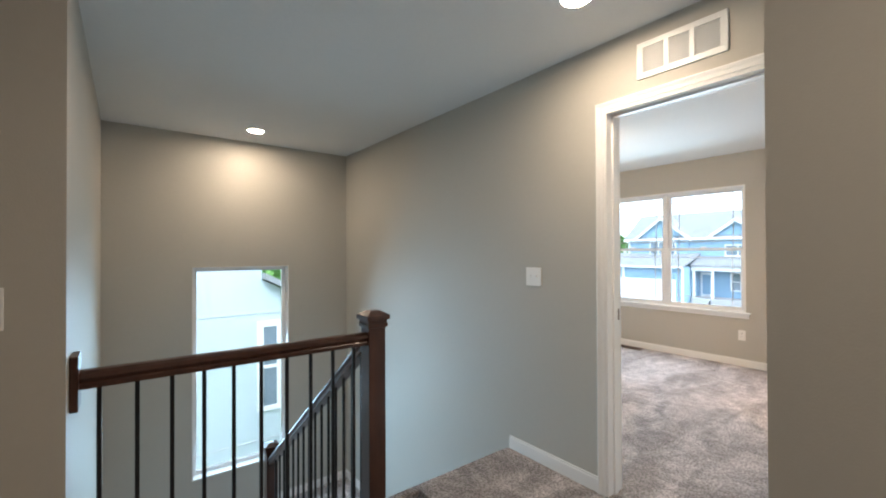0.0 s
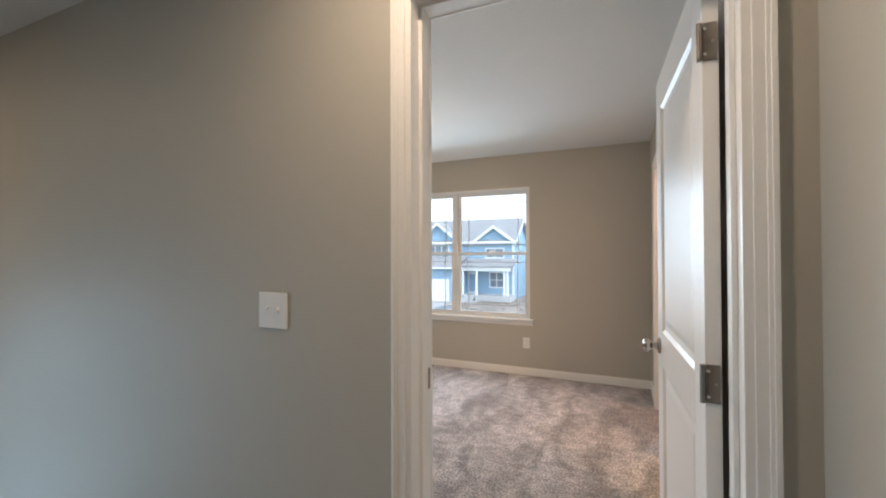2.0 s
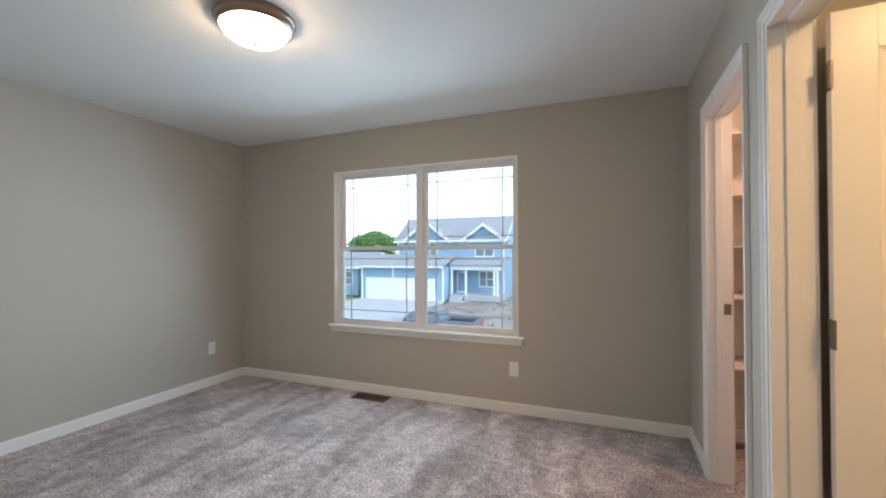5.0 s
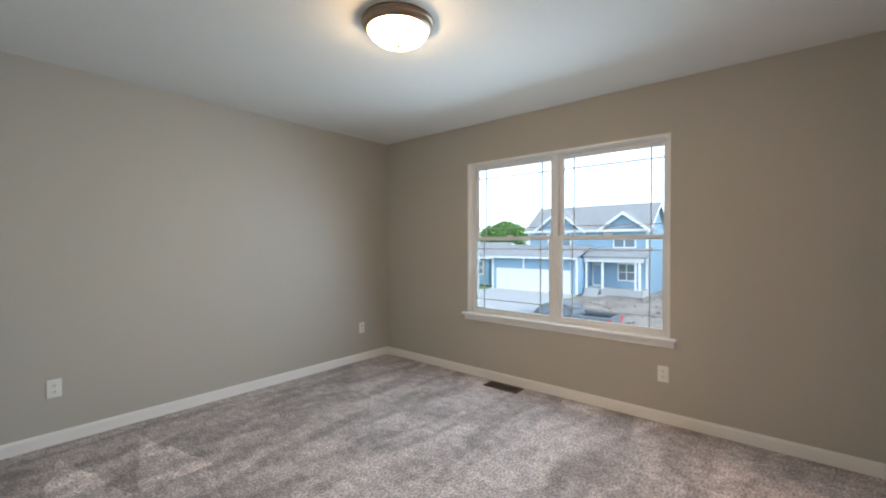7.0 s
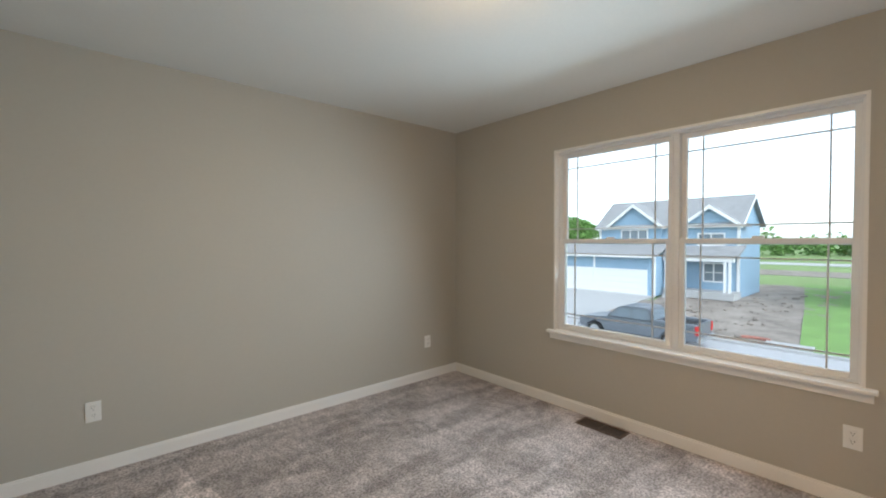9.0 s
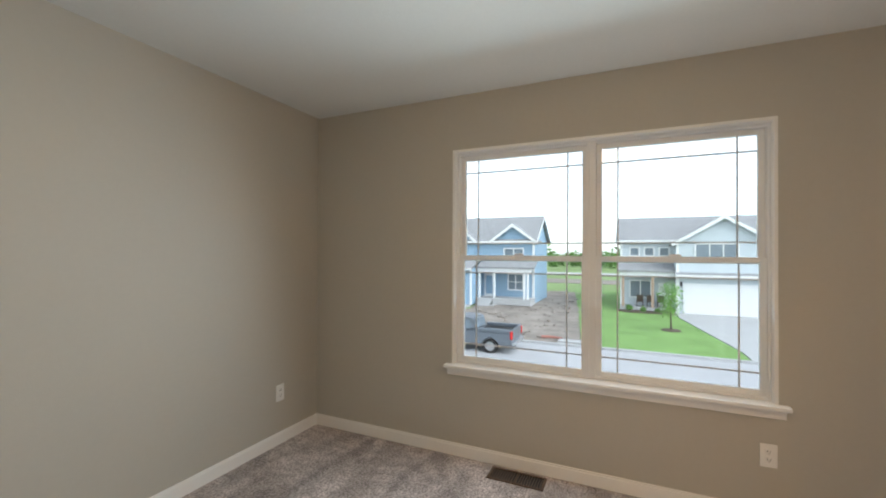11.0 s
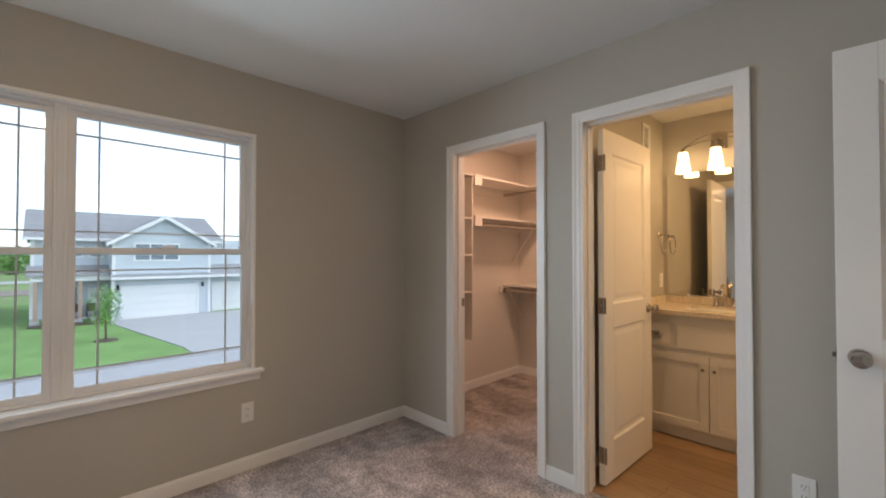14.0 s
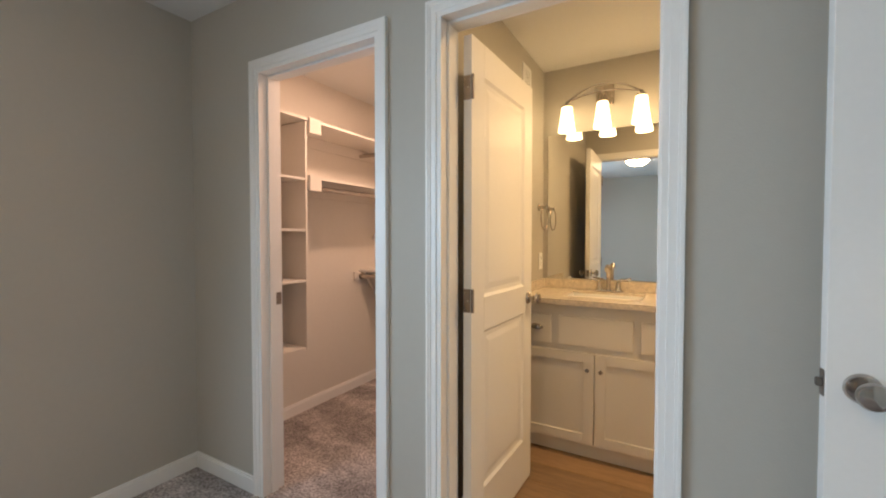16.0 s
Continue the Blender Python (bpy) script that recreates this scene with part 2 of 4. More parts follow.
def box(bm, x0, x1, y0, y1, z0, z1, bevel=0.0):
    m = Matrix.Translation(((x0 + x1) / 2, (y0 + y1) / 2, (z0 + z1) / 2)) @ Matrix.Diagonal((abs(x1 - x0), abs(y1 - y0), abs(z1 - z0), 1))
    r = bmesh.ops.create_cube(bm, size=1.0, matrix=m)
    if bevel:
        es = list({e for v in r["verts"] for e in v.link_edges})
        bmesh.ops.bevel(bm, geom=es, offset=bevel, segments=2, affect="EDGES", profile=0.6)
    return bm


def tube(bm, a, b, r0, r1=None, seg=12):
    a, b = Vector(a), Vector(b)
    d = b - a
    m = Matrix.Translation((a + b) / 2) @ d.to_track_quat("Z", "Y").to_matrix().to_4x4()
    bmesh.ops.create_cone(bm, cap_ends=True, segments=seg, radius1=r0, radius2=r0 if r1 is None else r1, depth=d.length, matrix=m)
    return bm


def lathe(bm, profile, m=Matrix(), seg=32):
    """Turn a profile of (radius, height) pairs round z."""
    rings = []
    for r, z in profile:
        rings.append([bm.verts.new(m @ Vector((r * math.cos(k * math.tau / seg), r * math.sin(k * math.tau / seg), z))) for k in range(seg)])
    for u, w in zip(rings, rings[1:]):
        for k in range(seg):
            bm.faces.new((u[k], u[(k + 1) % seg], w[(k + 1) % seg], w[k]))
    for ring in (rings[0], rings[-1]):
        bm.faces.new(ring)
    bmesh.ops.recalc_face_normals(bm, faces=bm.faces)
    return bm


def prism(bm, pts, axis, a, b):
    """Extrude a polygon of 2D points along an axis (0, 1 or 2) from a to b."""
    def at(p, v):
        return {0: (v, p[0], p[1]), 1: (p[0], v, p[1]), 2: (p[0], p[1], v)}[axis]
    u = [bm.verts.new(at(p, a)) for p in pts]
    w = [bm.verts.new(at(p, b)) for p in pts]
    n = len(pts)
    bm.faces.new(u)
    bm.faces.new(w)
    for k in range(n):
        bm.faces.new((u[k], u[(k + 1) % n], w[(k + 1) % n], w[k]))
    bmesh.ops.recalc_face_normals(bm, faces=bm.faces)
    return bm


def sweep(bm, pts, r, seg=10):
    for a, b in zip(pts, pts[1:]):
        tube(bm, a, b, r, seg=seg)
    for p in pts[1:-1]:
        bmesh.ops.create_uvsphere(bm, u_segments=seg, v_segments=6, radius=r, matrix=Matrix.Translation(p))
    return bm


def mesh_of(name, bm, material, smooth=False):
    me = bpy.data.meshes.new(name)
    bm.to_mesh(me)
    bm.free()
    me.materials.append(material)
    if smooth:
        for f in me.polygons:
            f.use_smooth = True
        me.set_sharp_from_angle(angle=radians(40))
    return me


def part(name, bm, material, parent, label="", smooth=False):
    ob = new(name, mesh_of(name, bm, material, smooth))
    ob.parent = parent
    if label:
        tagged(ob, label)
    return ob


def solid(name, bm, material, label, category, kind="", smooth=False, group=""):
    return tagged(new(name, mesh_of(name, bm, material, smooth)), label, category, group, kind)


def thing(name, label, category, m=Matrix(), group="", kind=""):
    ob = new(name)
    ob.empty_display_size = 0.1
    ob.matrix_world = m
    return tagged(ob, label, category, group, kind)


def nb():
    return bmesh.new()


# ---- plan ----
H = 2.425
CE = 6.457
E0, E1 = 6.395, 6.56
WY0, WY1, WZ0, WZ1 = 2.139, 3.912, 0.60, 2.056
W0, W1 = 2.905, 3.022
S0, S1 = 0.84, 0.955
N0 = 5.08
BACK = -0.74
DY0, DY1, DH = 1.0, 1.752, 2.04
CX0, CX1 = 5.127, 5.83
BX0, BX1 = 4.141, 4.834
BB = -0.67


def wall(name, boxes, label, material=WALL):
    b = nb()
    for v in boxes:
        box(b, *v)
    return solid(name, b, material, label, "wall", "structure")


wall("wall_east", [(6.47, E1, -0.9, S0, -3.2, H), (E0, E1, S0, WY0, -3.2, H), (E0, E1, WY1, 5.24, -3.2, H), (E0, E1, WY0, WY1, -3.2, WZ0), (E0, E1, WY0, WY1, WZ1, H)], "greige painted bedroom wall round the double window")
wall("wall_north", [(W1, E0, N0, 5.24, -3.2, H)], "plain greige painted bedroom wall")
wall("wall_west", [(W0, W1, 0.87, DY0 - 0.018, 0, H), (W0, W1, DY1 + 0.018, 5.2, 0, H), (W0, W1, DY0 - 0.018, DY1 + 0.018, DH + 0.018, H), (W0, W1, 2.46, 5.2, -3.2, 0)], "greige painted wall between hallway and bedroom")
wall("wall_south", [(W1, BX0 - 0.018, S0, S1, 0, H), (BX1 + 0.018, CX0 - 0.018, S0, S1, 0, H), (CX1 + 0.018, E0, S0, S1, 0, H), (BX0 - 0.018, BX1 + 0.018, S0, S1, DH + 0.018, H), (CX0 - 0.018, CX1 + 0.018, S0, S1, DH + 0.018, H)], "greige painted wall with closet and bathroom doorways")
wall("wall_bath_back", [(3.2, 4.94, BB - 0.19, BB, 0, H)], "greige painted bathroom wall behind the mirror")
wall("wall_bath_west", [(3.2, 3.32, BACK, S0, 0, H)], "greige painted bathroom wall")
wall("wall_closet_bath", [(4.94, 5.0, BACK - 0.12, S0, 0, H)], "greige painted bathroom side wall")
wall("wall_closet_west", [(5.0, 5.06, BACK - 0.12, S0, 0, H)], "cream painted closet wall", CREAM)
wall("wall_closet_back", [(5.06, 6.47, BACK - 0.12, BACK, 0, H)], "cream painted closet back wall", CREAM)
wall("wall_closet_east", [(CE, CE + 0.01, BACK, S0 - 0.002, 0, H)], "cream painted closet wall behind the shelves", CREAM)
wall("wall_closet_front", [(5.06, CX0 - 0.02, S0 - 0.012, S0 - 0.002, 0, H), (CX1 + 0.02, CE, S0 - 0.012, S0 - 0.002, 0, H), (CX0 - 0.02, CX1 + 0.02, S0 - 0.012, S0 - 0.002, DH + 0.02, H)], "cream painted inner face of the closet doorway wall", CREAM)
wall("wall_hall_corner", [(2.15, W0, 0.75, 0.876, 0, H), (2.15, 2.27, -1.5, 0.75, 0, H)], "greige painted hallway corner wall")
wall("wall_hall_south", [(-0.7, 2.27, -1.62, -1.5, 0, H)], "greige painted wall closing the hallway")
wall("wall_hall_west", [(-0.82, -0.7, -1.62, 2.27, 0, H)], "greige painted hallway side wall")
wall("wall_hall_north", [(-0.7, 0.735, 2.15, 2.33, 0, H), (0.58, 0.70, 2.33, 5.2, -3.2, H), (0.58, 0.70, 2.2, 2.33, -3.2, -0.301)], "greige painted wall beside the stair opening")
SX0, SX1, SZ0, SZ1 = 1.36, 2.245, -0.83, 1.168
wall("wall_stair", [(0.58, SX0, 5.04, 5.2, -3.2, H), (SX1, W0, 5.04, 5.2, -3.2, H), (SX0, SX1, 5.04, 5.2, -3.2, SZ0), (SX0, SX1, 5.04, 5.2, SZ1, H)], "greige painted stairwell wall with a tall window")
wall("wall_below_landing", [(0.7, W0, 2.24, 2.30, -3.2, -0.3)], "greige wall under the upper landing")
b = box(nb(), -0.82, 6.56, -1.62, 5.24, H, H + 0.25)
solid("ceiling", b, CEIL, "flat matt white painted ceiling", "ceiling", "structure")
b = nb()
for v in [(W0 + 0.03, 6.39, S1 - 0.06, N0, -0.3, 0), (5.0, 6.47, BACK, S1 - 0.06, -0.3, 0), (2.15, W0 + 0.03, 0.87, 2.46, -0.3, 0), (-0.7, 2.15, -1.5, 2.24, -0.3, 0), (0.7, 2.15, 2.24, 2.33, -0.3, 0), (2.15, W0, 0.80, 0.87, -0.3, 0)]:
    box(b, *v)
solid("floor", b, CARPET, "mottled grey-taupe cut-pile carpet with vacuum marks", "carpet", "structure")
b = box(nb(), 3.2, 5.0, BACK - 0.1, S1 - 0.06, -0.3, -0.012)
bath_floor = solid("floor_bathroom", b, SLOT, "light oak vinyl plank bathroom floor", "floor", "structure")
b = box(nb(), 0.6, 6.5, 2.0, 5.2, -3.3, -3.05)
solid("floor_lower", b, CARPET, "carpeted floor of the storey below", "floor", "structure")
b = nb()
box(b, -0.8, 6.5, -1.6, -1.5, -3.2, -0.3)
box(b, -0.82, -0.7, -1.5, 2.2, -3.2, -0.3)
box(b, 6.44, 6.56, -1.5, -0.9, -3.2, H)
solid("wall_lower_storey", b, WHITESIDE, "pale sided outer wall of the lower storey", "wall", "structure")

# ---- stairs ----
for k in range(6):
    b = box(nb(), 1.83, W0 - 0.02, 2.46 + 0.25 * k, 2.46 + 0.25 * (k + 1) + 0.02, -0.185 * (k + 1) - 0.2, -0.185 * (k + 1), 0.012)
    solid("stair_step", b, CARPET, "carpeted stair step going down to the half landing", "step", "structure")
b = box(nb(), 1.83, W0 - 0.02, 2.43, 2.485, -0.05, -0.002, 0.012)
solid("stair_nosing", b, CARPET, "rounded carpeted nosing of the upper landing", "step", "structure")
LZ = -0.185 * 7
b = box(nb(), 0.7, W0, 3.96, 5.04, LZ - 0.2, LZ)
solid("floor_half_landing", b, CARPET, "carpeted half landing below the stair window", "landing", "structure")
for k in range(8):
    b = box(nb(), 0.72, 1.74, 3.96 - 0.25 * (k + 1), 3.98 - 0.25 * k, LZ - 0.185 * (k + 1) - 0.2, LZ - 0.185 * (k + 1), 0.012)
    solid("stair_step", b, CARPET, "carpeted stair step of the lower flight", "step", "structure")
b = prism(nb(), [(2.40, 0.0), (2.40, -0.3), (3.98, LZ - 0.1), (3.98, LZ + 0.16), (2.5, 0.0)], 0, 1.75, 1.83)
solid("wall_stringer", b, WALL, "painted closed stringer under the sloping railing", "stringer", "structure")

# ---- baseboards and casings ----


def baseboard(x0, y0, x1, y1, side, h=0.083, z=0.0):
    """A board along a wall line; side is the way into the room."""
    b = nb()
    for t, top, lo in ((0.014, h - 0.012, 0), (0.009, h, h - 0.012)):
        if x0 == x1:
            box(b, x0, x0 + side * t, y0, y1, z + lo, z + top, 0.002)
        else:
            box(b, x0, x1, y0, y0 + side * t, z + lo, z + top, 0.002)
    return solid("baseboard", b, TRIM, "white painted wooden baseboard along the wall", "baseboard", "structure")


for a in [(E0, S1, E0, N0, -1), (W1, N0, E0, N0, -1), (W1, DY1 + 0.058, W1, N0, 1), (CX1 + 0.058, S1, E0, S1, 1), (BX1 + 0.058, S1, CX0 - 0.058, S1, 1), (W1, S1, BX0 - 0.058, S1, 1),
          (W0, DY1 + 0.058, W0, 2.46, -1), (2.15, 0.876, W0, 0.876, 1), (2.15, -1.5, 2.15, 0.876, -1), (-0.7, 2.15, 0.735, 2.15, -1),
          (CE, BACK, CE, S0 - 0.012, -1), (5.06, BACK, CE, BACK, 1), (5.06, BACK, 5.06, S0, 1), (4.94, -0.18, 4.94, S0, -1)]:
    baseboard(*a)
baseboard(0.7, 5.04, W0, 5.04, -1, 0.083, LZ)
baseboard(W0, 3.98, W0, 5.04, -1, 0.083, LZ)


def casing(name, plane, side, a, c, top, axis, label):
    """Moulded casing round a doorway whose wall lies in the plane; axis 0: wall across x, 1: across y."""
    b = nb()

    def piece(u0, u1, z0, z1, t):
        lo, hi = sorted((plane, plane + side * t))
        if axis == 0:
            box(b, lo, hi, u0, u1, z0, z1, 0.002)
        else:
            box(b, u0, u1, lo, hi, z0, z1, 0.002)
    for e, s in ((a, -1), (c, 1)):
        for o0, o1, t in ((-0.002, 0.018, 0.009), (0.016, 0.040, 0.013), (0.038, 0.048, 0.016), (0.046, 0.057, 0.019)):
            u0, u1 = sorted((e + s * o0, e + s * o1))
            piece(u0, u1, 0, top + o1, t)
    for o0, o1, t in ((-0.002, 0.018, 0.0095), (0.016, 0.040, 0.0135), (0.038, 0.048, 0.0165), (0.046, 0.057, 0.0195)):
        piece(a - o1, c + o1, top + o0, top + o1, t)
    return solid(name, b, TRIM, label, "door casing", "structure")


def jamb(name, x0, x1, y0, y1, top, axis, stop, label):
    """Lining of a doorway with its stop strip."""
    b = nb()
    if axis == 0:
        box(b, x0, x1, y0 - 0.017, y0, 0, top)
        box(b, x0, x1, y1, y1 + 0.017, 0, top)
        box(b, x0, x1, y0 - 0.017, y1 + 0.017, top, top + 0.017)
        for u0, u1 in ((y0, y0 + 0.011), (y1 - 0.011, y1)):
            box(b, stop, stop + 0.035, u0, u1, 0, top - 0.001, 0.002)
        box(b, stop, stop + 0.035, y0 + 0.011, y1 - 0.011, top - 0.011, top - 0.0005, 0.002)
    else:
        box(b, x0 - 0.017, x0, y0, y1, 0, top)
        box(b, x1, x1 + 0.017, y0, y1, 0, top)
        box(b, x0 - 0.017, x1 + 0.017, y0, y1, top, top + 0.017)
        for u0, u1 in ((x0, x0 + 0.011), (x1 - 0.011, x1)):
            box(b, u0, u1, stop, stop + 0.035, 0, top - 0.001, 0.002)
        box(b, x0 + 0.011, x1 - 0.011, stop, stop + 0.035, top - 0.011, top - 0.0005, 0.002)
    return solid(name, b, TRIM, label, "door frame", "structure")


casing("trim_entry_hall", W0, -1, DY0, DY1, DH, 0, "white moulded casing round the bedroom doorway")
casing("trim_entry_room", W1, 1, DY0, DY1, DH, 0, "white moulded casing round the bedroom doorway")
casing("trim_closet", S1, 1, CX0, CX1, DH, 1, "white moulded casing round the closet doorway")
casing("trim_bath", S1, 1, BX0, BX1, DH, 1, "white moulded casing round the bathroom doorway")
casing("trim_bath_inner", S0, -1, BX0, BX1, DH, 1, "white moulded casing on the bathroom side")
jamb("door_frame_1", W0, W1, DY0, DY1, DH, 0, W1 - 0.075, "white painted lining of the bedroom doorway")
jf2 = jamb("door_frame_2", CX0, CX1, S0, S1, DH, 1, S0 + 0.042, "white painted lining of the closet doorway")
jf3 = jamb("door_frame_3", BX0, BX1, S0, S1, DH, 1, S0 + 0.042, "white painted lining of the bathroom doorway")
b = box(nb(), CX1 - 0.003, CX1 - 0.0005, S0 + 0.006, S0 + 0.04, 0.93, 0.99, 0.001)
part("strike_plate", b, DARKNICKEL, jf2, "dark metal strike plate")
b = box(nb(), W1 - 0.05, W1 - 0.008, DY1 - 0.003, DY1 - 0.0005, 0.93, 0.99, 0.001)
part("strike_plate", b, DARKNICKEL, bpy.data.objects["door_frame_1"], "dark metal strike plate")


def make_door(name, w, m, label, hinge_side=1):
    """Two-panel door; hinge edge at the origin, leaf along +x, faces at y = 0 and y = -0.035."""
    d = thing(name, label, "door", m, kind="structure")
    z0, z1, t = 0.012, 2.028, 0.035
    b = nb()
    st, top, mid0, mid1, bot = 0.115, 1.90, 0.885, 1.02, 0.235
    box(b, 0.003, st, -t, 0, z0, z1, 0.002)
    box(b, w - st, w - 0.003, -t, 0, z0, z1, 0.002)
    for u0, u1 in ((z0, bot), (mid0, mid1), (top, z1)):
        box(b, st, w - st, -t, 0, u0, u1)
    part("leaf", b, TRIM, d)
    for u0, u1 in ((bot, mid0), (mid1, top)):
        b = nb()
        x0, x1 = st, w - st
        box(b, x0, x1, -t + 0.011, -0.011, u0, u1)
        for y_out, y_in in ((-0.0005, -0.011), (-t + 0.0005, -t + 0.011)):
            # sloped moulding from the frame into the panel, then a raised field
            rings = []
            for inset, y in ((0, y_out), (0.012, y_in + (0.002 if y_in > -t / 2 else -0.002)), (0.03, y_in + (0.0005 if y_in > -t / 2 else -0.0005)), (0.055, (y_out + y_in) / 2), (0.0551, (y_out + y_in) / 2)):
                rings.append([b.verts.new(p) for p in ((x0 + inset, y, u0 + inset), (x1 - inset, y, u0 + inset), (x1 - inset, y, u1 - inset), (x0 + inset, y, u1 - inset))])
            for r0, r1 in zip(rings, rings[1:]):
                for k in range(4):
                    b.faces.new((r0[k], r0[(k + 1) % 4], r1[(k + 1) % 4], r1[k]))
            b.faces.new(rings[-1])
        bmesh.ops.recalc_face_normals(b, faces=b.faces)
        part("door_panel", b, TRIM, d)
    for z in (0.18, 1.02, 1.83):
        b = nb()
        tube(b, (0, 0.006 * hinge_side - (0 if hinge_side > 0 else t), z - 0.045), (0, 0.006 * hinge_side - (0 if hinge_side > 0 else t), z + 0.045), 0.006)
        box(b, -0.0015, 0.0025, -t + 0.004, -0.002, z - 0.045, z + 0.045, 0.0008)
        h = part("hinge", b, DARKNICKEL, d, "brushed nickel hinge", True)
        b = nb()
        for dz in (-0.03, 0.0, 0.03):
            tube(b, (-0.0025, -t * 0.4 + 0.008 * (1 if dz else -1), z + dz), (-0.0014, -t * 0.4 + 0.008 * (1 if dz else -1), z + dz), 0.004)
        part("screw", b, NICKEL, h)
    kx, kz = w - 0.06, 0.955
    for s, y in ((1, 0.0), (-1, -t)):
        b = lathe(nb(), [(0.031, 0), (0.031, 0.004), (0.027, 0.009), (0.012, 0.011), (0.011, 0.03), (0.016, 0.034), (0.0265, 0.044), (0.028, 0.052), (0.025, 0.06), (0.014, 0.065)],
                  Matrix.Translation((kx, y, kz)) @ pose(0, 0, 0, -90 * s, 0, 0), 24)
        part("door_knob", b, KNOB, d, "brushed nickel round door knob", True)
    b = box(nb(), w - 0.0035, w - 0.001, -t + 0.006, -0.006, kz - 0.028, kz + 0.028)
    box(b, w - 0.002, w + 0.009, -t * 0.5 - 0.007, -t * 0.5 + 0.007, kz - 0.009, kz + 0.009, 0.003)
    part("latch", b, DARKNICKEL, d, "metal door latch")
    return d


make_door("door_1", 0.79, pose(W1 + 0.02, DY0 + 0.045, 0, 0, 0, 3.0), "white two-panel bedroom door standing open against the wall")
make_door("door_2", 0.685, pose(BX1 - 0.016, S0 - 0.022, 0, 0, 0, -91.5), "white two-panel bathroom door opened into the bathroom", -1)

# ---- bedroom window ----


def double_hung(win, y0, y1, z0, z1):
    zm = (z0 + z1) / 2
    b = nb()
    f = 0.014
    x0, x1 = 6.440, 6.545
    box(b, x0, x1, y0, y0 + f, z0, z1, 0.003)
    box(b, x0, x1, y1 - f, y1, z0, z1, 0.003)
    box(b, x0, x1, y0 + f, y1 - f, z0, z0 + f, 0.003)
    box(b, x0, x1, y0 + f, y1 - f, z1 - f, z1, 0.003)
    part("window_frame", b, VINYL, win)
    for lo, hi, xa, xb in ((zm - 0.018, z1 - f, 6.485, 6.515), (z0 + f, zm + 0.018, 6.449, 6.481)):
        s = nb()
        a, c, w = y0 + f, y1 - f, 0.031
        box(s, xa, xb, a, a + w, lo, hi, 0.003)
        box(s, xa, xb, c - w, c, lo, hi, 0.003)
        box(s, xa, xb, a + w, c - w, lo, lo + w, 0.003)
        box(s, xa, xb, a + w, c - w, hi - w, hi, 0.003)
        sash = part("sash", s, VINYL, win)
        xm = (xa + xb) / 2
        p = part("pane", box(nb(), xm - 0.003, xm + 0.003, a + w - 0.004, c - w + 0.004, lo + w - 0.004, hi - w + 0.004), GLASS, sash, "clear window glass")
        p.visible_shadow = False
        ga, gc, gl, gh = a + w, c - w, lo + w, hi - w
        for y in (ga + 0.088, gc - 0.088):
            part("grille_bar", box(nb(), xm - 0.0045, xm + 0.0045, y - 0.004, y + 0.004, gl, gh), GRILLE, sash)
        for z in (gl + 0.085, gh - 0.085):
            part("grille_bar", box(nb(), xm - 0.005, xm + 0.005, ga, gc, z - 0.004, z + 0.004), GRILLE, sash)
    lk = box(nb(), 6.445, 6.46, (y0 + y1) / 2 - 0.03, (y0 + y1) / 2 + 0.03, zm + 0.018, zm + 0.032, 0.004)
    part("sash_lock", lk, VINYL, win)


win = thing("window_1", "white vinyl twin double-hung window with grilles and sill", "window", kind="structure")
ym = (WY0 + WY1) / 2
double_hung(win, WY0 + 0.016, ym - 0.012, WZ0 + 0.012, WZ1 - 0.016)
double_hung(win, ym + 0.012, WY1 - 0.016, WZ0 + 0.012, WZ1 - 0.016)
part("mullion", box(nb(), 6.446, 6.55, ym - 0.0125, ym + 0.0125, WZ0 + 0.012, WZ1 - 0.016, 0.002), VINYL, win)
b = nb()
box(b, E0 - 0.003, E1, WY0, WY0 + 0.016, WZ0, WZ1)
box(b, E0 - 0.003, E1, WY1 - 0.016, WY1, WZ0, WZ1)
box(b, E0 - 0.003, E1, WY0 + 0.016, WY1 - 0.016, WZ1 - 0.016, WZ1)
part("window_lining", b, TRIM, win, "white painted window lining")
b = box(nb(), E0 - 0.045, E1 - 0.002, WY0 - 0.045, WY1 + 0.045, WZ0 - 0.012, WZ0 + 0.010, 0.005)
for z0, z1, t in ((WZ0 - 0.06, WZ0 - 0.012, 0.013), (WZ0 - 0.03, WZ0 - 0.012, 0.02)):
    box(b, E0 - t, E0 - 0.0005, WY0 - 0.03, WY1 + 0.03, z0, z1, 0.003)
part("window_sill", b, TRIM, win, "white wooden sill with apron")

sw = thing("window_2", "tall fixed stairwell window in a white frame", "window", kind="structure")
b = nb()
for v in [(SX0, SX0 + 0.045, 5.12, 5.17, SZ0, SZ1), (SX1 - 0.045, SX1, 5.12, 5.17, SZ0, SZ1), (SX0 + 0.045, SX1 - 0.045, 5.12, 5.17, SZ0, SZ0 + 0.045), (SX0 + 0.045, SX1 - 0.045, 5.12, 5.17, SZ1 - 0.045, SZ1)]:
    box(b, *v, 0.004)
part("window_frame", b, VINYL, sw)
b = nb()
for v in [(SX0, SX0 + 0.01, 5.038, 5.12, SZ0, SZ1), (SX1 - 0.01, SX1, 5.038, 5.12, SZ0, SZ1), (SX0, SX1, 5.038, 5.12, SZ1 - 0.01, SZ1)]:
    box(b, *v)
part("window_lining", b, TRIM, sw)
part("window_sill", box(nb(), SX0, SX1, 5.03, 5.12, SZ0, SZ0 + 0.012, 0.003), TRIM, sw)
